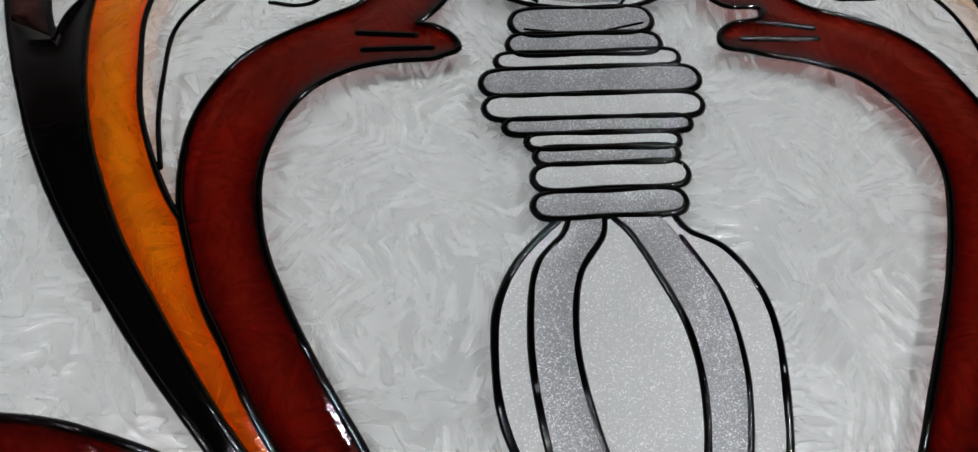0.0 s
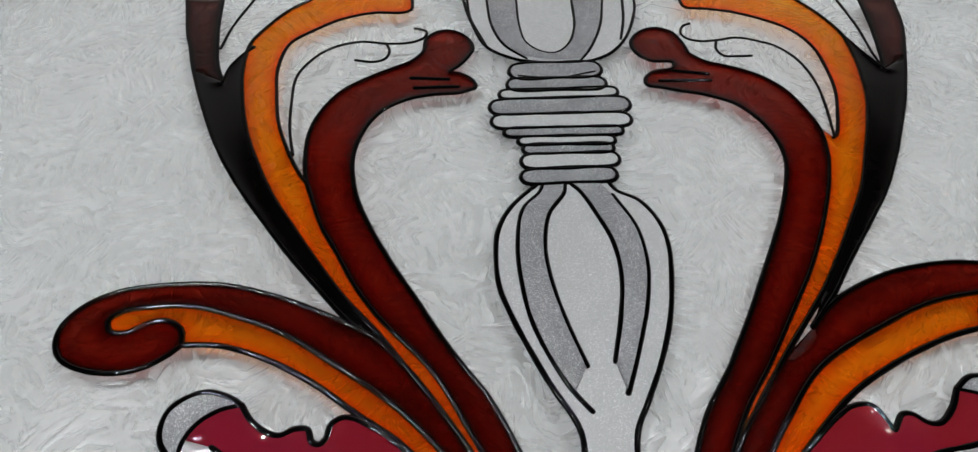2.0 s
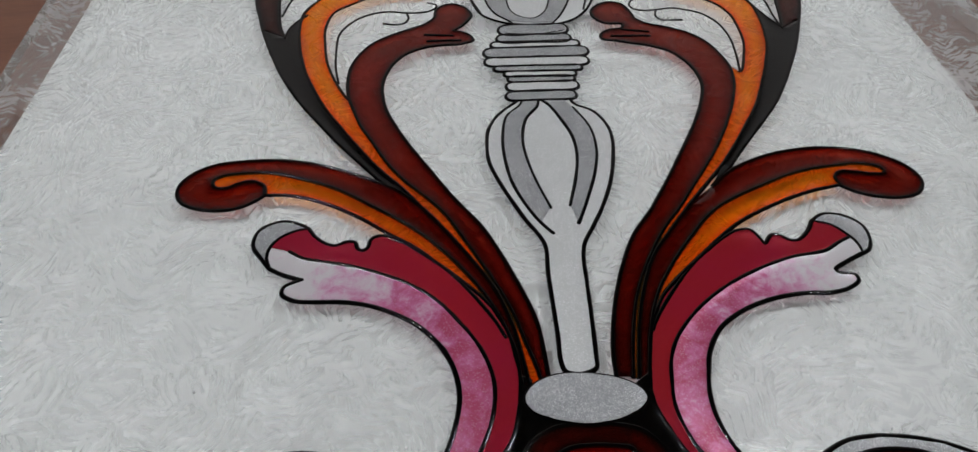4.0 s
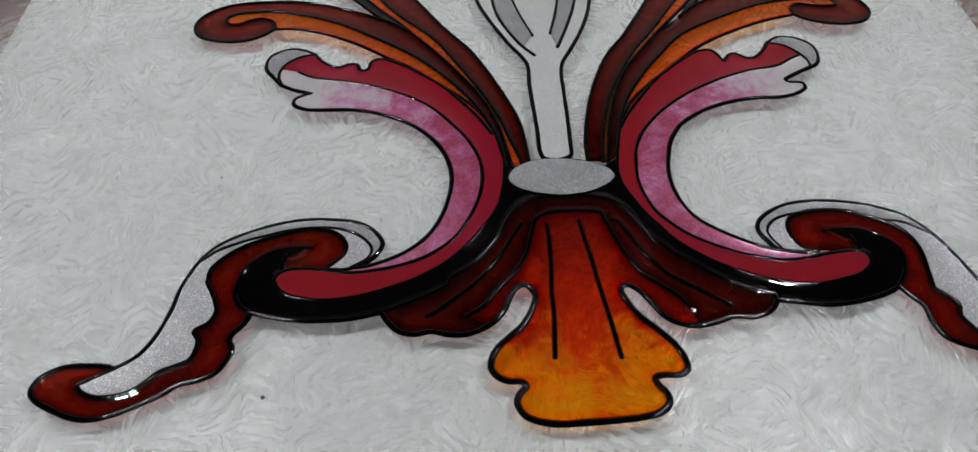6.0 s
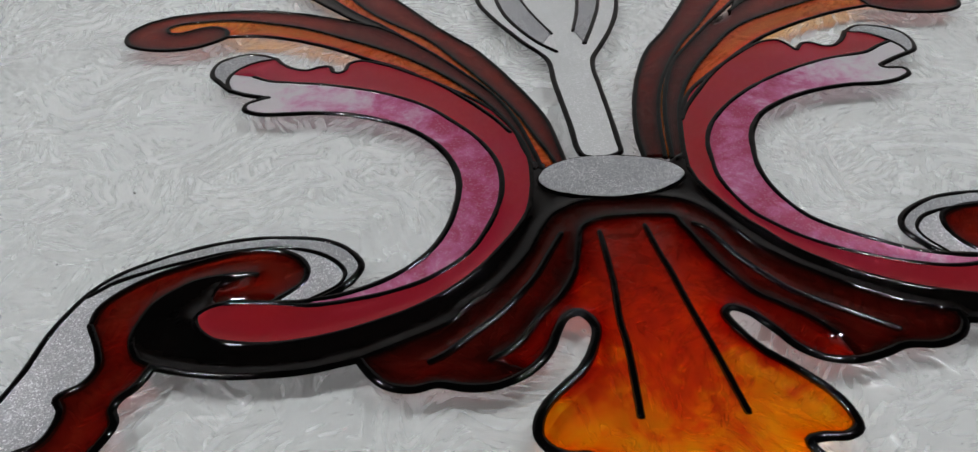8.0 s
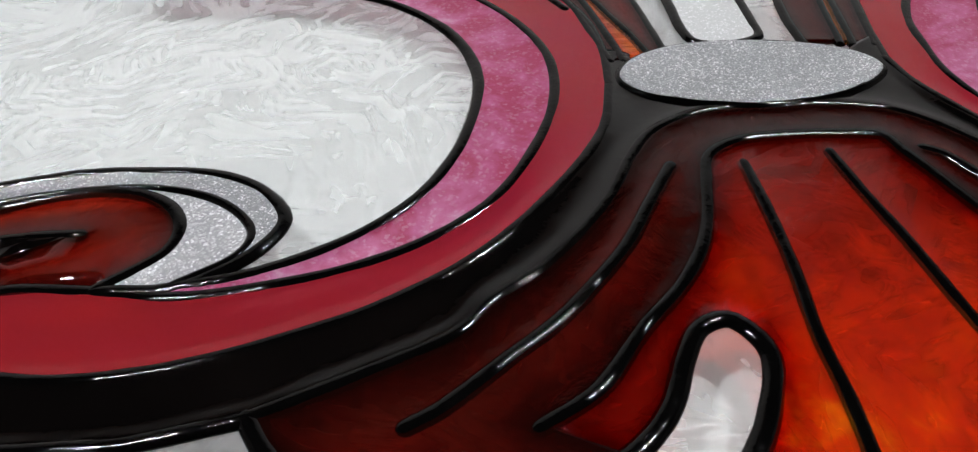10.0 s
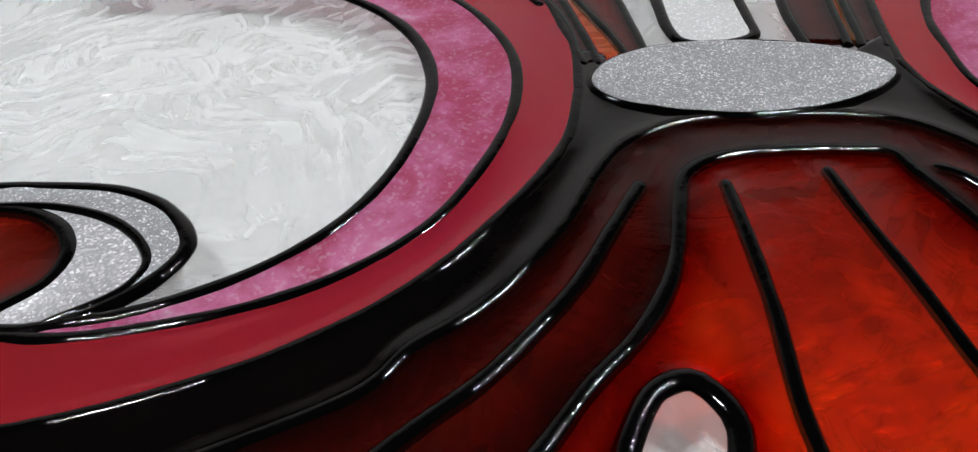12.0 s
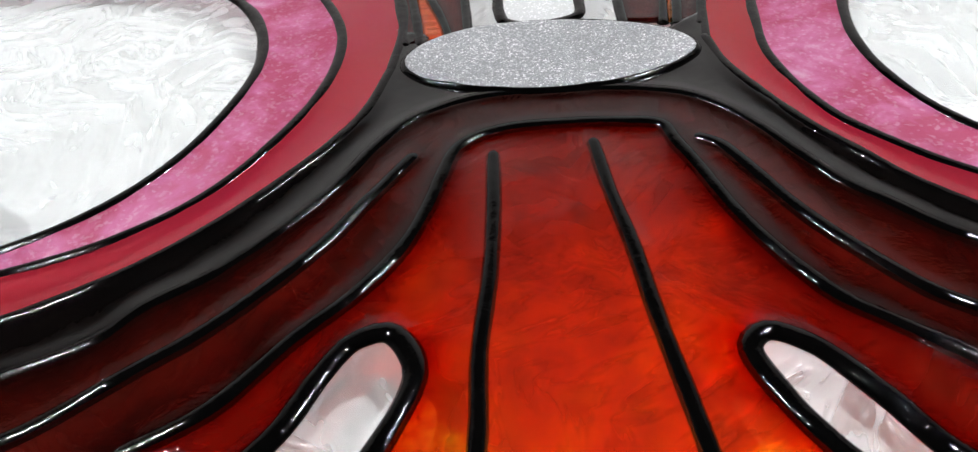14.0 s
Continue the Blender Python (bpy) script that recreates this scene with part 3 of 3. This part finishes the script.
LEAFL_TOP = curve([(-29, 9.5), (-31, 26.5), (-34.5, 49), (-42, 73.5), (-55, 97.5), (-68.5, 119.5), (-85, 143), (-98, 157), (-108, 164), (-128, 175), (-150.5, 185), (-173, 191.5), (-199.5, 193), (-221.5, 190.5), (-235.5, 183.5), (-243.5, 173.5), (-244.5, 164.5), (-240, 155.5), (-229.5, 149.5), (-214.5, 147), (-202, 149), (-192.5, 154.5), (-187, 159.5)])
LEAFL_MID = curve([(-187, 159.5), (-189, 168), (-197, 173), (-205.5, 171.5), (-213.5, 167.5), (-221, 168.5), (-223, 174.5), (-217.5, 179), (-202.5, 181), (-185, 180), (-162.5, 172.5), (-140, 162), (-118, 146.5), (-89.5, 124), (-69, 101.5), (-54, 80), (-43.5, 60), (-37, 41.5), (-34, 21.5), (-32.5, 10)])
LEAFL_LOW = curve([(-187, 159.5), (-169.5, 158), (-148, 150), (-126, 137), (-105, 120.5), (-89.5, 109), (-73.5, 93), (-65.5, 84), (-54.5, 69), (-44, 51.5), (-39, 40.5)])
LEAFR_MID = curve([(196.5, 147), (196, 155.5), (201.5, 160.5), (212.5, 159.5), (223, 157), (232, 158), (230.5, 163), (218, 167.5), (199, 166.5), (174.5, 162.5), (149, 153), (107, 131.5), (83.5, 107.5), (65.5, 85), (53.5, 66), (45, 45.5), (35.5, 9)])
LEAFR_LOW = curve([(194, 147.5), (172.5, 142.5), (147, 133), (121, 120), (105.5, 109), (86, 92), (72.5, 78.5), (61.5, 65.5), (50, 50), (44.5, 40)])
CURLL = curve([(-147, 276.5), (-150.5, 297), (-151.5, 318.5), (-150.5, 341.5), (-143.5, 356), (-130.5, 368.5), (-112.5, 374), (-96, 371.5), (-80, 372), (-71.5, 377), (-70, 382.5), (-73.5, 385), (-77.5, 386)])
HOOKL = curve([(-96, 371.5), (-94, 364), (-97, 356.5), (-104, 354), (-115, 356)])
CURLR = curve([(105.5, 384.5), (100.5, 382), (97.5, 375), (99.5, 369.5), (107.5, 366), (120, 366.5), (133.5, 368.5), (145.5, 365), (158, 358), (168, 342.5), (171.5, 323), (170.5, 302.5), (166.5, 275.5)])
HOOKR = curve([(119, 365.5), (117, 357.5), (120, 351), (128.5, 350), (138, 350)])
NECK = curve([(-18, 243), (-28.5, 232), (-36, 217.5), (-38.5, 200), (-38, 182.5), (-33.5, 166), (-26.5, 147), (-18, 127), (-11, 113.5), (-8.5, 105), (-9.5, 84), (-9.5, 64), (-9.5, 40.5), (-10, 23), (-8.5, 17), (-2.5, 14.5), (4.5, 15.5), (8.5, 18), (9.5, 26), (11, 48.5), (12.5, 77.5), (13.5, 95.5), (16, 106.5), (23.5, 120), (32.5, 137), (41.5, 158.5), (47.5, 181), (51, 205), (49, 220), (41.5, 234), (30.5, 241.5)])
BL2 = curve([(-11.5, 242.5), (-21.5, 231.5), (-26.5, 209.5), (-27, 189), (-24, 162.5), (-16.5, 140), (-9, 125), (-2.5, 116)])
BL3 = curve([(1.5, 241.5), (-8.5, 227), (-13, 205.5), (-12.5, 188), (-8.5, 164.5), (-1.5, 138)])
BR3 = curve([(10.5, 242.5), (17.5, 225.5), (23, 207), (23.5, 186), (19, 163), (12, 139.5)])
BR2 = curve([(28, 238.5), (36.5, 217), (38, 195.5), (34.5, 175), (26, 150), (15, 123.5)])
BULB2L = curve([(-42, 416), (-40.5, 395), (-32.5, 368)])
BULB3L = curve([(-28.5, 416), (-27, 387.5), (-20.5, 367.5), (-7.5, 353)])
BULBIN = curve([(-8.5, 415), (-9, 387), (-6.5, 370), (1.5, 360.5), (11.5, 358), (21, 366), (27.5, 382.5), (30, 414)])
BULB3R = curve([(51, 413), (45, 385), (35, 362), (27, 350)])
BULB2R = curve([(65, 412.5), (62, 391.5), (56.5, 370)])
USLITL2 = curve([(-185.5, 421), (-195.5, 393.5), (-200.5, 371)])
USLITR = curve([(215.5, 408), (219, 375.5), (219, 349), (220.5, 333.5)])
USLITR2 = curve([(232, 407.5), (229, 379), (224.5, 352), (220.5, 333.5)])
CAPSCR_OUT = curve([(135, -67), (124.5, -66), (114.5, -63.5), (110, -57.5), (107, -49.5), (109.5, -43), (116, -37.5), (129, -32), (144.5, -30.5), (163, -32.5), (180, -37.5), (195, -46), (204.5, -58.5), (209.5, -70.5), (216, -93), (220, -106), (228, -116), (238, -122)])
TAILR_IN = curve([(189.5, -95.5), (195, -101.5), (198, -106.5), (196, -113), (198, -119), (200.5, -123), (204, -127), (215, -130), (228, -138), (240, -142), (250, -140), (255, -135), (250, -131), (238, -122)])
TAILR_OUT = curve([(171, -92.5), (175, -99), (179.5, -106), (179.5, -115.5), (182, -124), (188, -129), (195.5, -132.5), (204, -136), (214, -140), (226, -147), (240, -152), (256, -151), (270, -143), (275, -135), (268, -126), (255, -122), (238, -122)])
LEAFR_TOP = curve([(110.5, 152), (125, 165), (152, 178), (177.5, 184), (201.5, 185), (223.5, 180.5), (239, 173), (250.5, 162), (254, 148.5), (247, 138), (233.5, 134), (218.5, 135.5), (205, 140.5), (196.5, 147)])
FAN_TOPL = curve([(-108, -87), (-92, -81), (-75, -73.5), (-69.5, -67.5), (-60.5, -61.5), (-51, -52), (-42.5, -41), (-36.5, -30), (-30, -21.5), (-19, -15.5), (-8.5, -14), (1, -15)])
FAN_TOPR = curve([(1, -15), (10, -15), (20, -17), (26, -19.5), (32, -25), (37, -32.5), (41, -41), (45.5, -49.5), (50.5, -55.5), (55.5, -61.5), (60, -65.5), (72, -76), (86, -85), (102, -92)])
FAN_STRIPL = curve([(-84, -91), (-79, -88.5), (-67, -79.5), (-59, -73.5), (-50.5, -65), (-42.5, -55.5), (-36, -45), (-29, -34)])
FAN_STRIPR = curve([(25.5, -34.5), (28, -36.5), (31.5, -44), (35, -53), (39, -61), (43.5, -68), (49, -75.5), (53.5, -79), (67, -89.5), (77, -97)])
FAN_INL = curve([(-64, -93), (-54.5, -87.5), (-44.5, -76), (-35.5, -67), (-29, -57.5), (-25.5, -48.5), (-23, -39.5), (-20, -31.5), (-13, -27), (1, -26)])
FAN_INR = curve([(1, -26), (11, -27), (19, -29), (20.5, -34.5), (23, -43), (25.5, -53), (28.5, -61.5), (32, -69), (36, -75.5), (41.5, -80.5), (49, -87.5), (55, -96)])
RIBA = curve([(-13.5, -35), (-14, -50.5), (-15, -65), (-17, -80.5), (-17.5, -94), (-20.5, -120.5)])
RIBB = curve([(5.5, -33.5), (6.5, -47.5), (8, -60.5), (9, -75.5), (11, -96.5), (13, -123)])
STEML_LINE = curve([(-18, 12), (-18.5, 25.5), (-20.5, 50.5), (-29.5, 81), (-47, 124), (-59, 142.5), (-69, 159), (-79.5, 178.5), (-92.5, 202), (-103, 224.5), (-109.5, 241.5), (-112.5, 255.5), (-113.5, 272), (-111, 286), (-105, 300.5), (-96, 311.5), (-83, 319), (-68.5, 322.5), (-51, 323.5), (-47.5, 325), (-41.5, 328), (-43, 334.5), (-50.5, 341), (-57, 342.5), (-52.5, 346.5), (-46, 354.5), (-41, 365), (-44.5, 376), (-54.5, 383), (-63, 382), (-70.5, 374.5), (-72.5, 363), (-80, 354), (-92.5, 347), (-107, 339), (-121, 329)]) + curve([(-131, 315.5), (-138, 298.5), (-140, 280.5), (-138.5, 260.5), (-134, 244), (-128, 226), (-119.5, 209), (-109, 187.5), (-97, 169), (-72, 139), (-56.5, 109.5), (-42, 79), (-33.5, 57), (-28, 36), (-24, 21), (-22, 10.5)])
STEMR_LINE = curve([(18.5, 12), (19.5, 27), (24.5, 52), (34, 81.5), (47.5, 110.5), (64.5, 133.5), (69, 140.5), (81.5, 160), (93, 179.5), (105.5, 200.5), (115, 217.5), (125, 239), (131.5, 259), (131.5, 275.5), (126.5, 291), (116.5, 305.5), (98, 315.5), (83.5, 319.5), (74.5, 322.5), (65, 325.5), (65.5, 332), (71.5, 337.5), (84.5, 340.5), (85.5, 346), (71.5, 348), (64, 356), (62.5, 366), (69, 376), (80.5, 380.5), (90.5, 376.5), (95.5, 366.5), (97.5, 356.5), (97.5, 355), (106.5, 346), (121, 340), (137.5, 331)]) + curve([(149, 318.5), (155.5, 303.5), (160, 283.5), (158, 264.5), (151.5, 244), (141.5, 222), (130.5, 201.5), (119, 183), (105, 163.5), (83, 133.5), (68, 115), (52, 89), (41.5, 67), (33.5, 41), (27.5, 11)])
ORANGEL_LEFT = curve([(-148, 419.5), (-160, 409.5), (-173, 392.5), (-182, 375.5), (-184, 353), (-181, 323.5), (-175, 296.5), (-167.5, 275), (-156, 248.5), (-143.5, 227), (-129.5, 204), (-115, 182), (-98, 161), (-85, 143), (-68.5, 119.5), (-55, 97.5), (-42, 73.5), (-34.5, 49), (-31, 26.5), (-29, 9.5)])
ORANGEL_RIGHT = curve([(-79, 417.5), (-80, 406.5), (-85.5, 403.5), (-105, 404), (-125.5, 398), (-143.5, 386.5), (-157, 374.5), (-162.5, 352), (-161, 327), (-157.5, 303), (-150.5, 281), (-143, 264), (-138, 255.5)])
ORANGER_RIGHT = curve([(186, 409), (197.5, 390.5), (205.5, 369.5), (206, 360), (204.5, 336.5), (199.5, 310), (190.5, 285.5), (179, 260), (167.5, 236.5), (153.5, 215), (138, 192.5), (123, 172.5), (90.5, 136), (72.5, 114.5), (57, 94.5), (46.5, 72), (38, 46), (30.5, 10)])
ORANGER_LEFT = curve([(105, 411.5), (106.5, 402.5), (120.5, 400), (137, 396), (156.5, 387), (172.5, 375), (181.5, 357), (183, 338), (181.5, 316.5), (176, 297), (168, 277), (165.5, 275.5)])
BLACKL_EDGE = curve([(-230, 423), (-222.5, 383), (-220.5, 377), (-213.5, 350), (-204, 321), (-190.5, 286.5), (-174.5, 256), (-158.5, 231), (-142.5, 207.5), (-126.5, 186.5), (-112, 168.5), (-104.5, 161.5), (-98, 158)])
BLACKR_EDGE = curve([(256, 406.5), (251, 378), (239, 345), (223.5, 309), (209.5, 282), (195, 256.5), (179.5, 233), (168, 219), (154.5, 203), (141, 187), (127, 169.5), (120, 162.5), (110, 152)])
SLITL = curve([(-206.5, 421.5), (-204.5, 387), (-200, 355.5), (-194.5, 339)])
BLACKTOPL = curve([(-194.5, 339), (-192, 352), (-187, 362), (-180, 371.5)])
BLACKTOPR = curve([(205.5, 369.5), (213, 349.5), (220.5, 333.5)])
BULB_LINE = curve([(-44.5, 416.5), (-39.5, 388), (-31, 364.5), (-15.5, 353.5), (-4, 350), (28.5, 348.5), (46, 355.5), (59.5, 371), (70.5, 398), (73, 412.5), (73, 440), (60, 465), (35, 480), (12, 484), (-15, 480), (-38, 463), (-47, 440)])
OVAL = curve([(-32, 1), (-27.5, 8.5), (-15.5, 14), (0, 14.5), (17, 11), (28.5, 5), (32, -2), (26, -8.5), (13, -13.5), (-2, -14.5), (-18.5, -11), (-29, -5.5)])

LINE = 3.2


def line(points, width=LINE, height=0.95, closed=False, label=""):
    return bead("contour_line", points, width, height, panel, closed, label)


def back(points):
    return list(reversed(points))


def above(points, y):
    return [p for p in points if p.y >= y * MM]


def under(points, y):
    return [p for p in points if p.y < y * MM]


# scrolls beside the oval: crimson arm, pink pearl band, silver cap, black swirl, red and silver tail
def arm(top, low, pinkout, pinkin, tip, capout, capin):
    fill("crimson_scroll", outline(top, low, back(pinkout), back(capin)[2:]), CRIMSON, 0.6, panel, "glossy crimson resin")
    fill("pearl_band", outline(pinkout, back(pinkin), tip, back(capin)[:3]), PINK, 0.55, panel, "pink and white mother-of-pearl resin")
    fill("silver_tip", outline(capout, capin), SILVER, 0.6, panel, "silver glitter paint")
    for points in (top, low, pinkout, pinkin, capout, capin):
        line(points)
    if len(tip) > 2:
        line(tip)


arm(ARML_TOP, ARML_LOW, ARML_PINKOUT, ARML_PINKIN, ARML_TIP, ARML_CAPOUT, ARML_CAPIN)
arm(ARMR_TOP, ARMR_LOW, back(ARMR_PINKOUT), back(ARMR_PINKIN), [ARMR_PINKIN[-1], ARMR_CAPOUT[-1]], back(ARMR_CAPOUT), back(ARMR_CAPIN))


def scroll(capout, mid, redtop, tail_in, tail_out, swirl, low_line, turn):
    fill("silver_scroll", outline(capout, back(tail_in), back(redtop)), LIGHT_SILVER, 0.5, panel, "light silver glitter paint")
    fill("silver_rim", outline(mid, back(capout[2:13])), SILVER, 0.62, panel, "silver glitter paint")
    fill("red_scroll", outline(redtop, tail_in, back(tail_out), back(swirl), turn), DEEP_RED, 0.6, panel, "transparent dark red resin")
    for points in (capout, redtop, tail_in, tail_out, swirl, low_line):
        line(points)
    line(mid, 2.2, 1.0)


TURN_L = curve([(-160, -47), (-161, -54), (-156, -57)])
TURN_R = curve([(157, -59), (158, -65), (156, -68)])
scroll(CAPSCL_OUT, CAPSCL_MID, REDSCL_TOP, TAILL_IN, TAILL_OUT, SWIRLL, BLACKL_LOW, TURN_L)
scroll(CAPSCR_OUT, CAPSCR_MID, REDSCR_TOP, TAILR_IN, TAILR_OUT, SWIRLR, BLACKR_LOW, TURN_R)

# black ground that joins the arms below the oval
fill("black_field", outline(ARML_LOW[:14], back(TURN_L), SWIRLL, BLACKL_LOW, FAN_TOPL, curve([(1, -12), (-18, -8), (-29, -3), (-30, 5), (-27, 12), (-35, 17)]), curve([(-34.5, 17), (-33.5, 14), (-35, -1)])),
     BLACK_FILL, 0.65, panel, "glossy black resin")
fill("black_field", outline(back(FAN_TOPR), curve([(1, -12), (13, -10), (26, -6), (27, 6), (37, 14)]), curve([(37, 14), (35, 2)]), ARMR_LOW[:-2], back(TURN_R), SWIRLR, back(BLACKR_LOW)),
     BLACK_FILL, 0.65, panel, "glossy black resin")

# silver oval
fill("silver_oval", outline(OVAL, closed=True), SILVER, 1.25, panel, "raised silver glitter oval", 0.3)
line(OVAL, 2.8, 1.3, True)

# fan below the oval
fill("brown_fan", outline(FAN_TOPL + FAN_TOPR[1:], back(LOBER)[:7], back(FAN_INL + FAN_INR[1:]), back(LOBEL[:8])), BROWN_RED, 0.5, panel,
     "transparent dark brown resin", 0.4, (FAN_STRIPL, FAN_STRIPR))


fill("flame_leaf", outline(FAN_INL + FAN_INR[1:], back(LOBER)[6:], back(FLAME_EDGE), back(LOBEL)[:17]), FLAME, 0.5, panel,
     "transparent resin running from red to orange", ridges=(RIBA, RIBB))
for points in (FAN_TOPL + FAN_TOPR[1:], FAN_STRIPL, FAN_STRIPR, FAN_INL + FAN_INR[1:]):
    line(points, 3.0)
line(LOBEL + FLAME_EDGE[1:] + LOBER[1:], 3.4)
line(RIBA, 2.6)
line(RIBB, 2.6)

# side leaves
fill("red_leaf", outline(LEAFL_TOP, LEAFL_MID), DARK_RED, 0.5, panel, "transparent dark red resin")
fill("orange_leaf", outline(LEAFL_LOW, back(above(LEAFL_MID, 46))), ORANGE, 0.5, panel, "transparent orange resin")
fill("red_leaf", outline(LEAFR_TOP, LEAFR_MID, back(under(ORANGER_RIGHT, 154))), DARK_RED, 0.5, panel, "transparent dark red resin")
fill("orange_leaf", outline(LEAFR_LOW, back(above(LEAFR_MID, 46))), ORANGE, 0.5, panel, "transparent orange resin")
for points in (LEAFL_TOP, LEAFL_MID, LEAFL_LOW, LEAFR_TOP, LEAFR_MID, LEAFR_LOW):
    line(points, 2.8)

# tall stems
fill("red_stem", outline(STEML_LINE), DARK_RED, 0.55, panel, "transparent dark red resin")
fill("red_stem", outline(STEMR_LINE), DARK_RED, 0.55, panel, "transparent dark red resin")
line(STEML_LINE, 2.6)
line(STEMR_LINE, 2.6)
fill("orange_stem", outline(ORANGEL_LEFT, back(under(STEML_LINE[33:], 262)), back(ORANGEL_RIGHT), curve([(-82, 424), (-100, 432), (-125, 434), (-150, 428)])),
     ORANGE, 0.5, panel, "transparent orange resin")
fill("orange_stem", outline(ORANGER_RIGHT, back(under(STEMR_LINE[33:], 284)), back(ORANGER_LEFT), curve([(104, 415), (125, 428), (155, 428), (180, 414)])),
     ORANGE, 0.5, panel, "transparent orange resin")
line(ORANGEL_LEFT, 2.8)
line(ORANGEL_RIGHT, 2.2)
line(ORANGER_RIGHT, 2.8)
line(ORANGER_LEFT, 2.2)
fill("black_stem", outline(under(BLACKL_EDGE, 352), back(under(above(ORANGEL_LEFT, 150), 376)), back(BLACKTOPL)), BLACK_FILL, 0.55, panel, "glossy black resin")
fill("black_stem", outline(under(BLACKR_EDGE, 347), back(under(above(ORANGER_RIGHT, 150), 370)), BLACKTOPR), BLACK_FILL, 0.55, panel, "glossy black resin")
fill("brown_stem", outline(above(BLACKL_EDGE, 340), back(SLITL)), SMOKE_BROWN, 0.5, panel, "smoky brown resin")
fill("brown_stem", outline(above(BLACKR_EDGE, 343), back(USLITR2)), SMOKE_BROWN, 0.5, panel, "smoky brown resin")
for points in (BLACKL_EDGE, BLACKR_EDGE, SLITL, BLACKTOPL, BLACKTOPR, USLITR2):
    line(points, 2.6)
for points in (CURLL, HOOKL, CURLR, HOOKR, USLITL2, USLITR):
    line(points, 1.8, 0.9)
for points in (curve([(-80, 338), (-58, 336)]), curve([(-78, 329), (-52, 329)])):
    line(points, 3.0)
for points in (curve([(84, 338), (105, 334)]), curve([(74, 329), (105, 328)])):
    line(points, 3.0)

# baluster: pearl body with silver bands, ring stack, bulb
NECK = curve([(-12, 248)]) + NECK + curve([(27, 248)])
BL2, BL3, BR3 = curve([(-9, 248)]) + BL2, curve([(3, 248)]) + BL3, curve([(6, 248)]) + BR3
fill("pearl_body", outline(NECK, closed=True), PEARL, 0.4, panel, "silvery white pearl paint")
fill("silver_band", outline(BL2[:-1], back(BL3)), SILVER, 0.6, panel, "silver glitter paint")
fill("silver_band", outline(BR3, back(BR2), curve([(27, 239), (22, 247), (6, 248)])), SILVER, 0.6, panel, "silver glitter paint")
line(NECK, 2.9)
for points in (BL2, BL3, BR3, BR2):
    line(points, 2.6)
RINGS = [
    (-19.6, 340.6, 38.5, 341.4, 7.6),
    (-21.9, 328.8, 39.4, 328.1, 5.8),
    (-27.3, 320.3, 45.2, 320.3, 4.0),
    (-34.0, 309.3, 50.9, 309.2, 6.4),
    (-33.8, 297.3, 49.1, 296.1, 5.6),
    (-27.1, 288.1, 42.5, 287.2, 3.4),
    (-19.6, 281.0, 36.6, 279.6, 3.3),
    (-17.4, 274.3, 34.7, 273.6, 3.8),
    (-19.4, 265.0, 36.4, 265.0, 5.4),
    (-20.6, 253.5, 32.9, 253.4, 5.2),
]
for k, (xl, yl, xr, yr, half) in enumerate(RINGS):
    a, b = Vector((xl * MM, yl * MM)), Vector((xr * MM, yr * MM))
    d = (b - a).normalized()
    s = Vector((-d.y, d.x)) * half * MM * 0.97
    r = half * MM
    pill = []
    for turn in (-90, -45, 0, 45, 90):
        pill.append(b - d * r + d * (r * math.cos(radians(turn))) + s * math.sin(radians(turn)))
    pill.append((a + b) / 2 + s)
    for turn in (90, 135, 180, 225, 270):
        pill.append(a + d * r + d * (r * math.cos(radians(turn))) + s * math.sin(radians(turn)))
    pill.append((a + b) / 2 - s)
    fill("ring_field", outline(pill, closed=True), PEARL if k in (2, 4, 6, 8) else SILVER, 0.7, panel, "white pearl paint" if k in (2, 4, 6, 8) else "silver glitter paint")
    line(pill, 2.7, 1.3, True)
line(curve([(-14, 337), (10, 334), (34, 339)]), 1.8)
fill("pearl_bulb", outline(BULB_LINE, closed=True), PEARL, 0.4, panel, "silvery white pearl paint")
fill("silver_band", outline(BULB3L, curve([(-9, 356), (8, 352), (26, 352)]), back(BULB3R), curve([(49, 440), (29, 440)]), back(BULBIN), curve([(-10, 440), (-30, 440)])), SILVER, 0.6, panel, "silver glitter paint")
line(BULB_LINE, 2.2, 1.2, True)
for points in (BULB2L, BULB3L, BULBIN, BULB3R, BULB2R):
    line(points, 2.0)

# specks lying on the glass
def crumb(x, y, size):
    bm = bmesh.new()
    bmesh.ops.create_icosphere(bm, subdivisions=2, radius=size * MM)
    for v in bm.verts:
        v.co *= 1 + 0.5 * noise.noise(v.co * (900 / size))
        v.co.z *= 0.6
    low = min(v.co.z for v in bm.verts)
    for f in bm.faces:
        f.smooth = True
    ob = part("speck", bm, SPECK, None)
    ob.location = (x * MM, y * MM, -low)
    tagged(ob, "tiny dark speck of dirt on the frosted glass", "speck", "specks on the glass")


for x, y, size in ((-165, -131, 1.0), (-205, 16, 0.6), (-224, -26, 0.4), (172, 74, 0.5)):
    crumb(x, y, size)
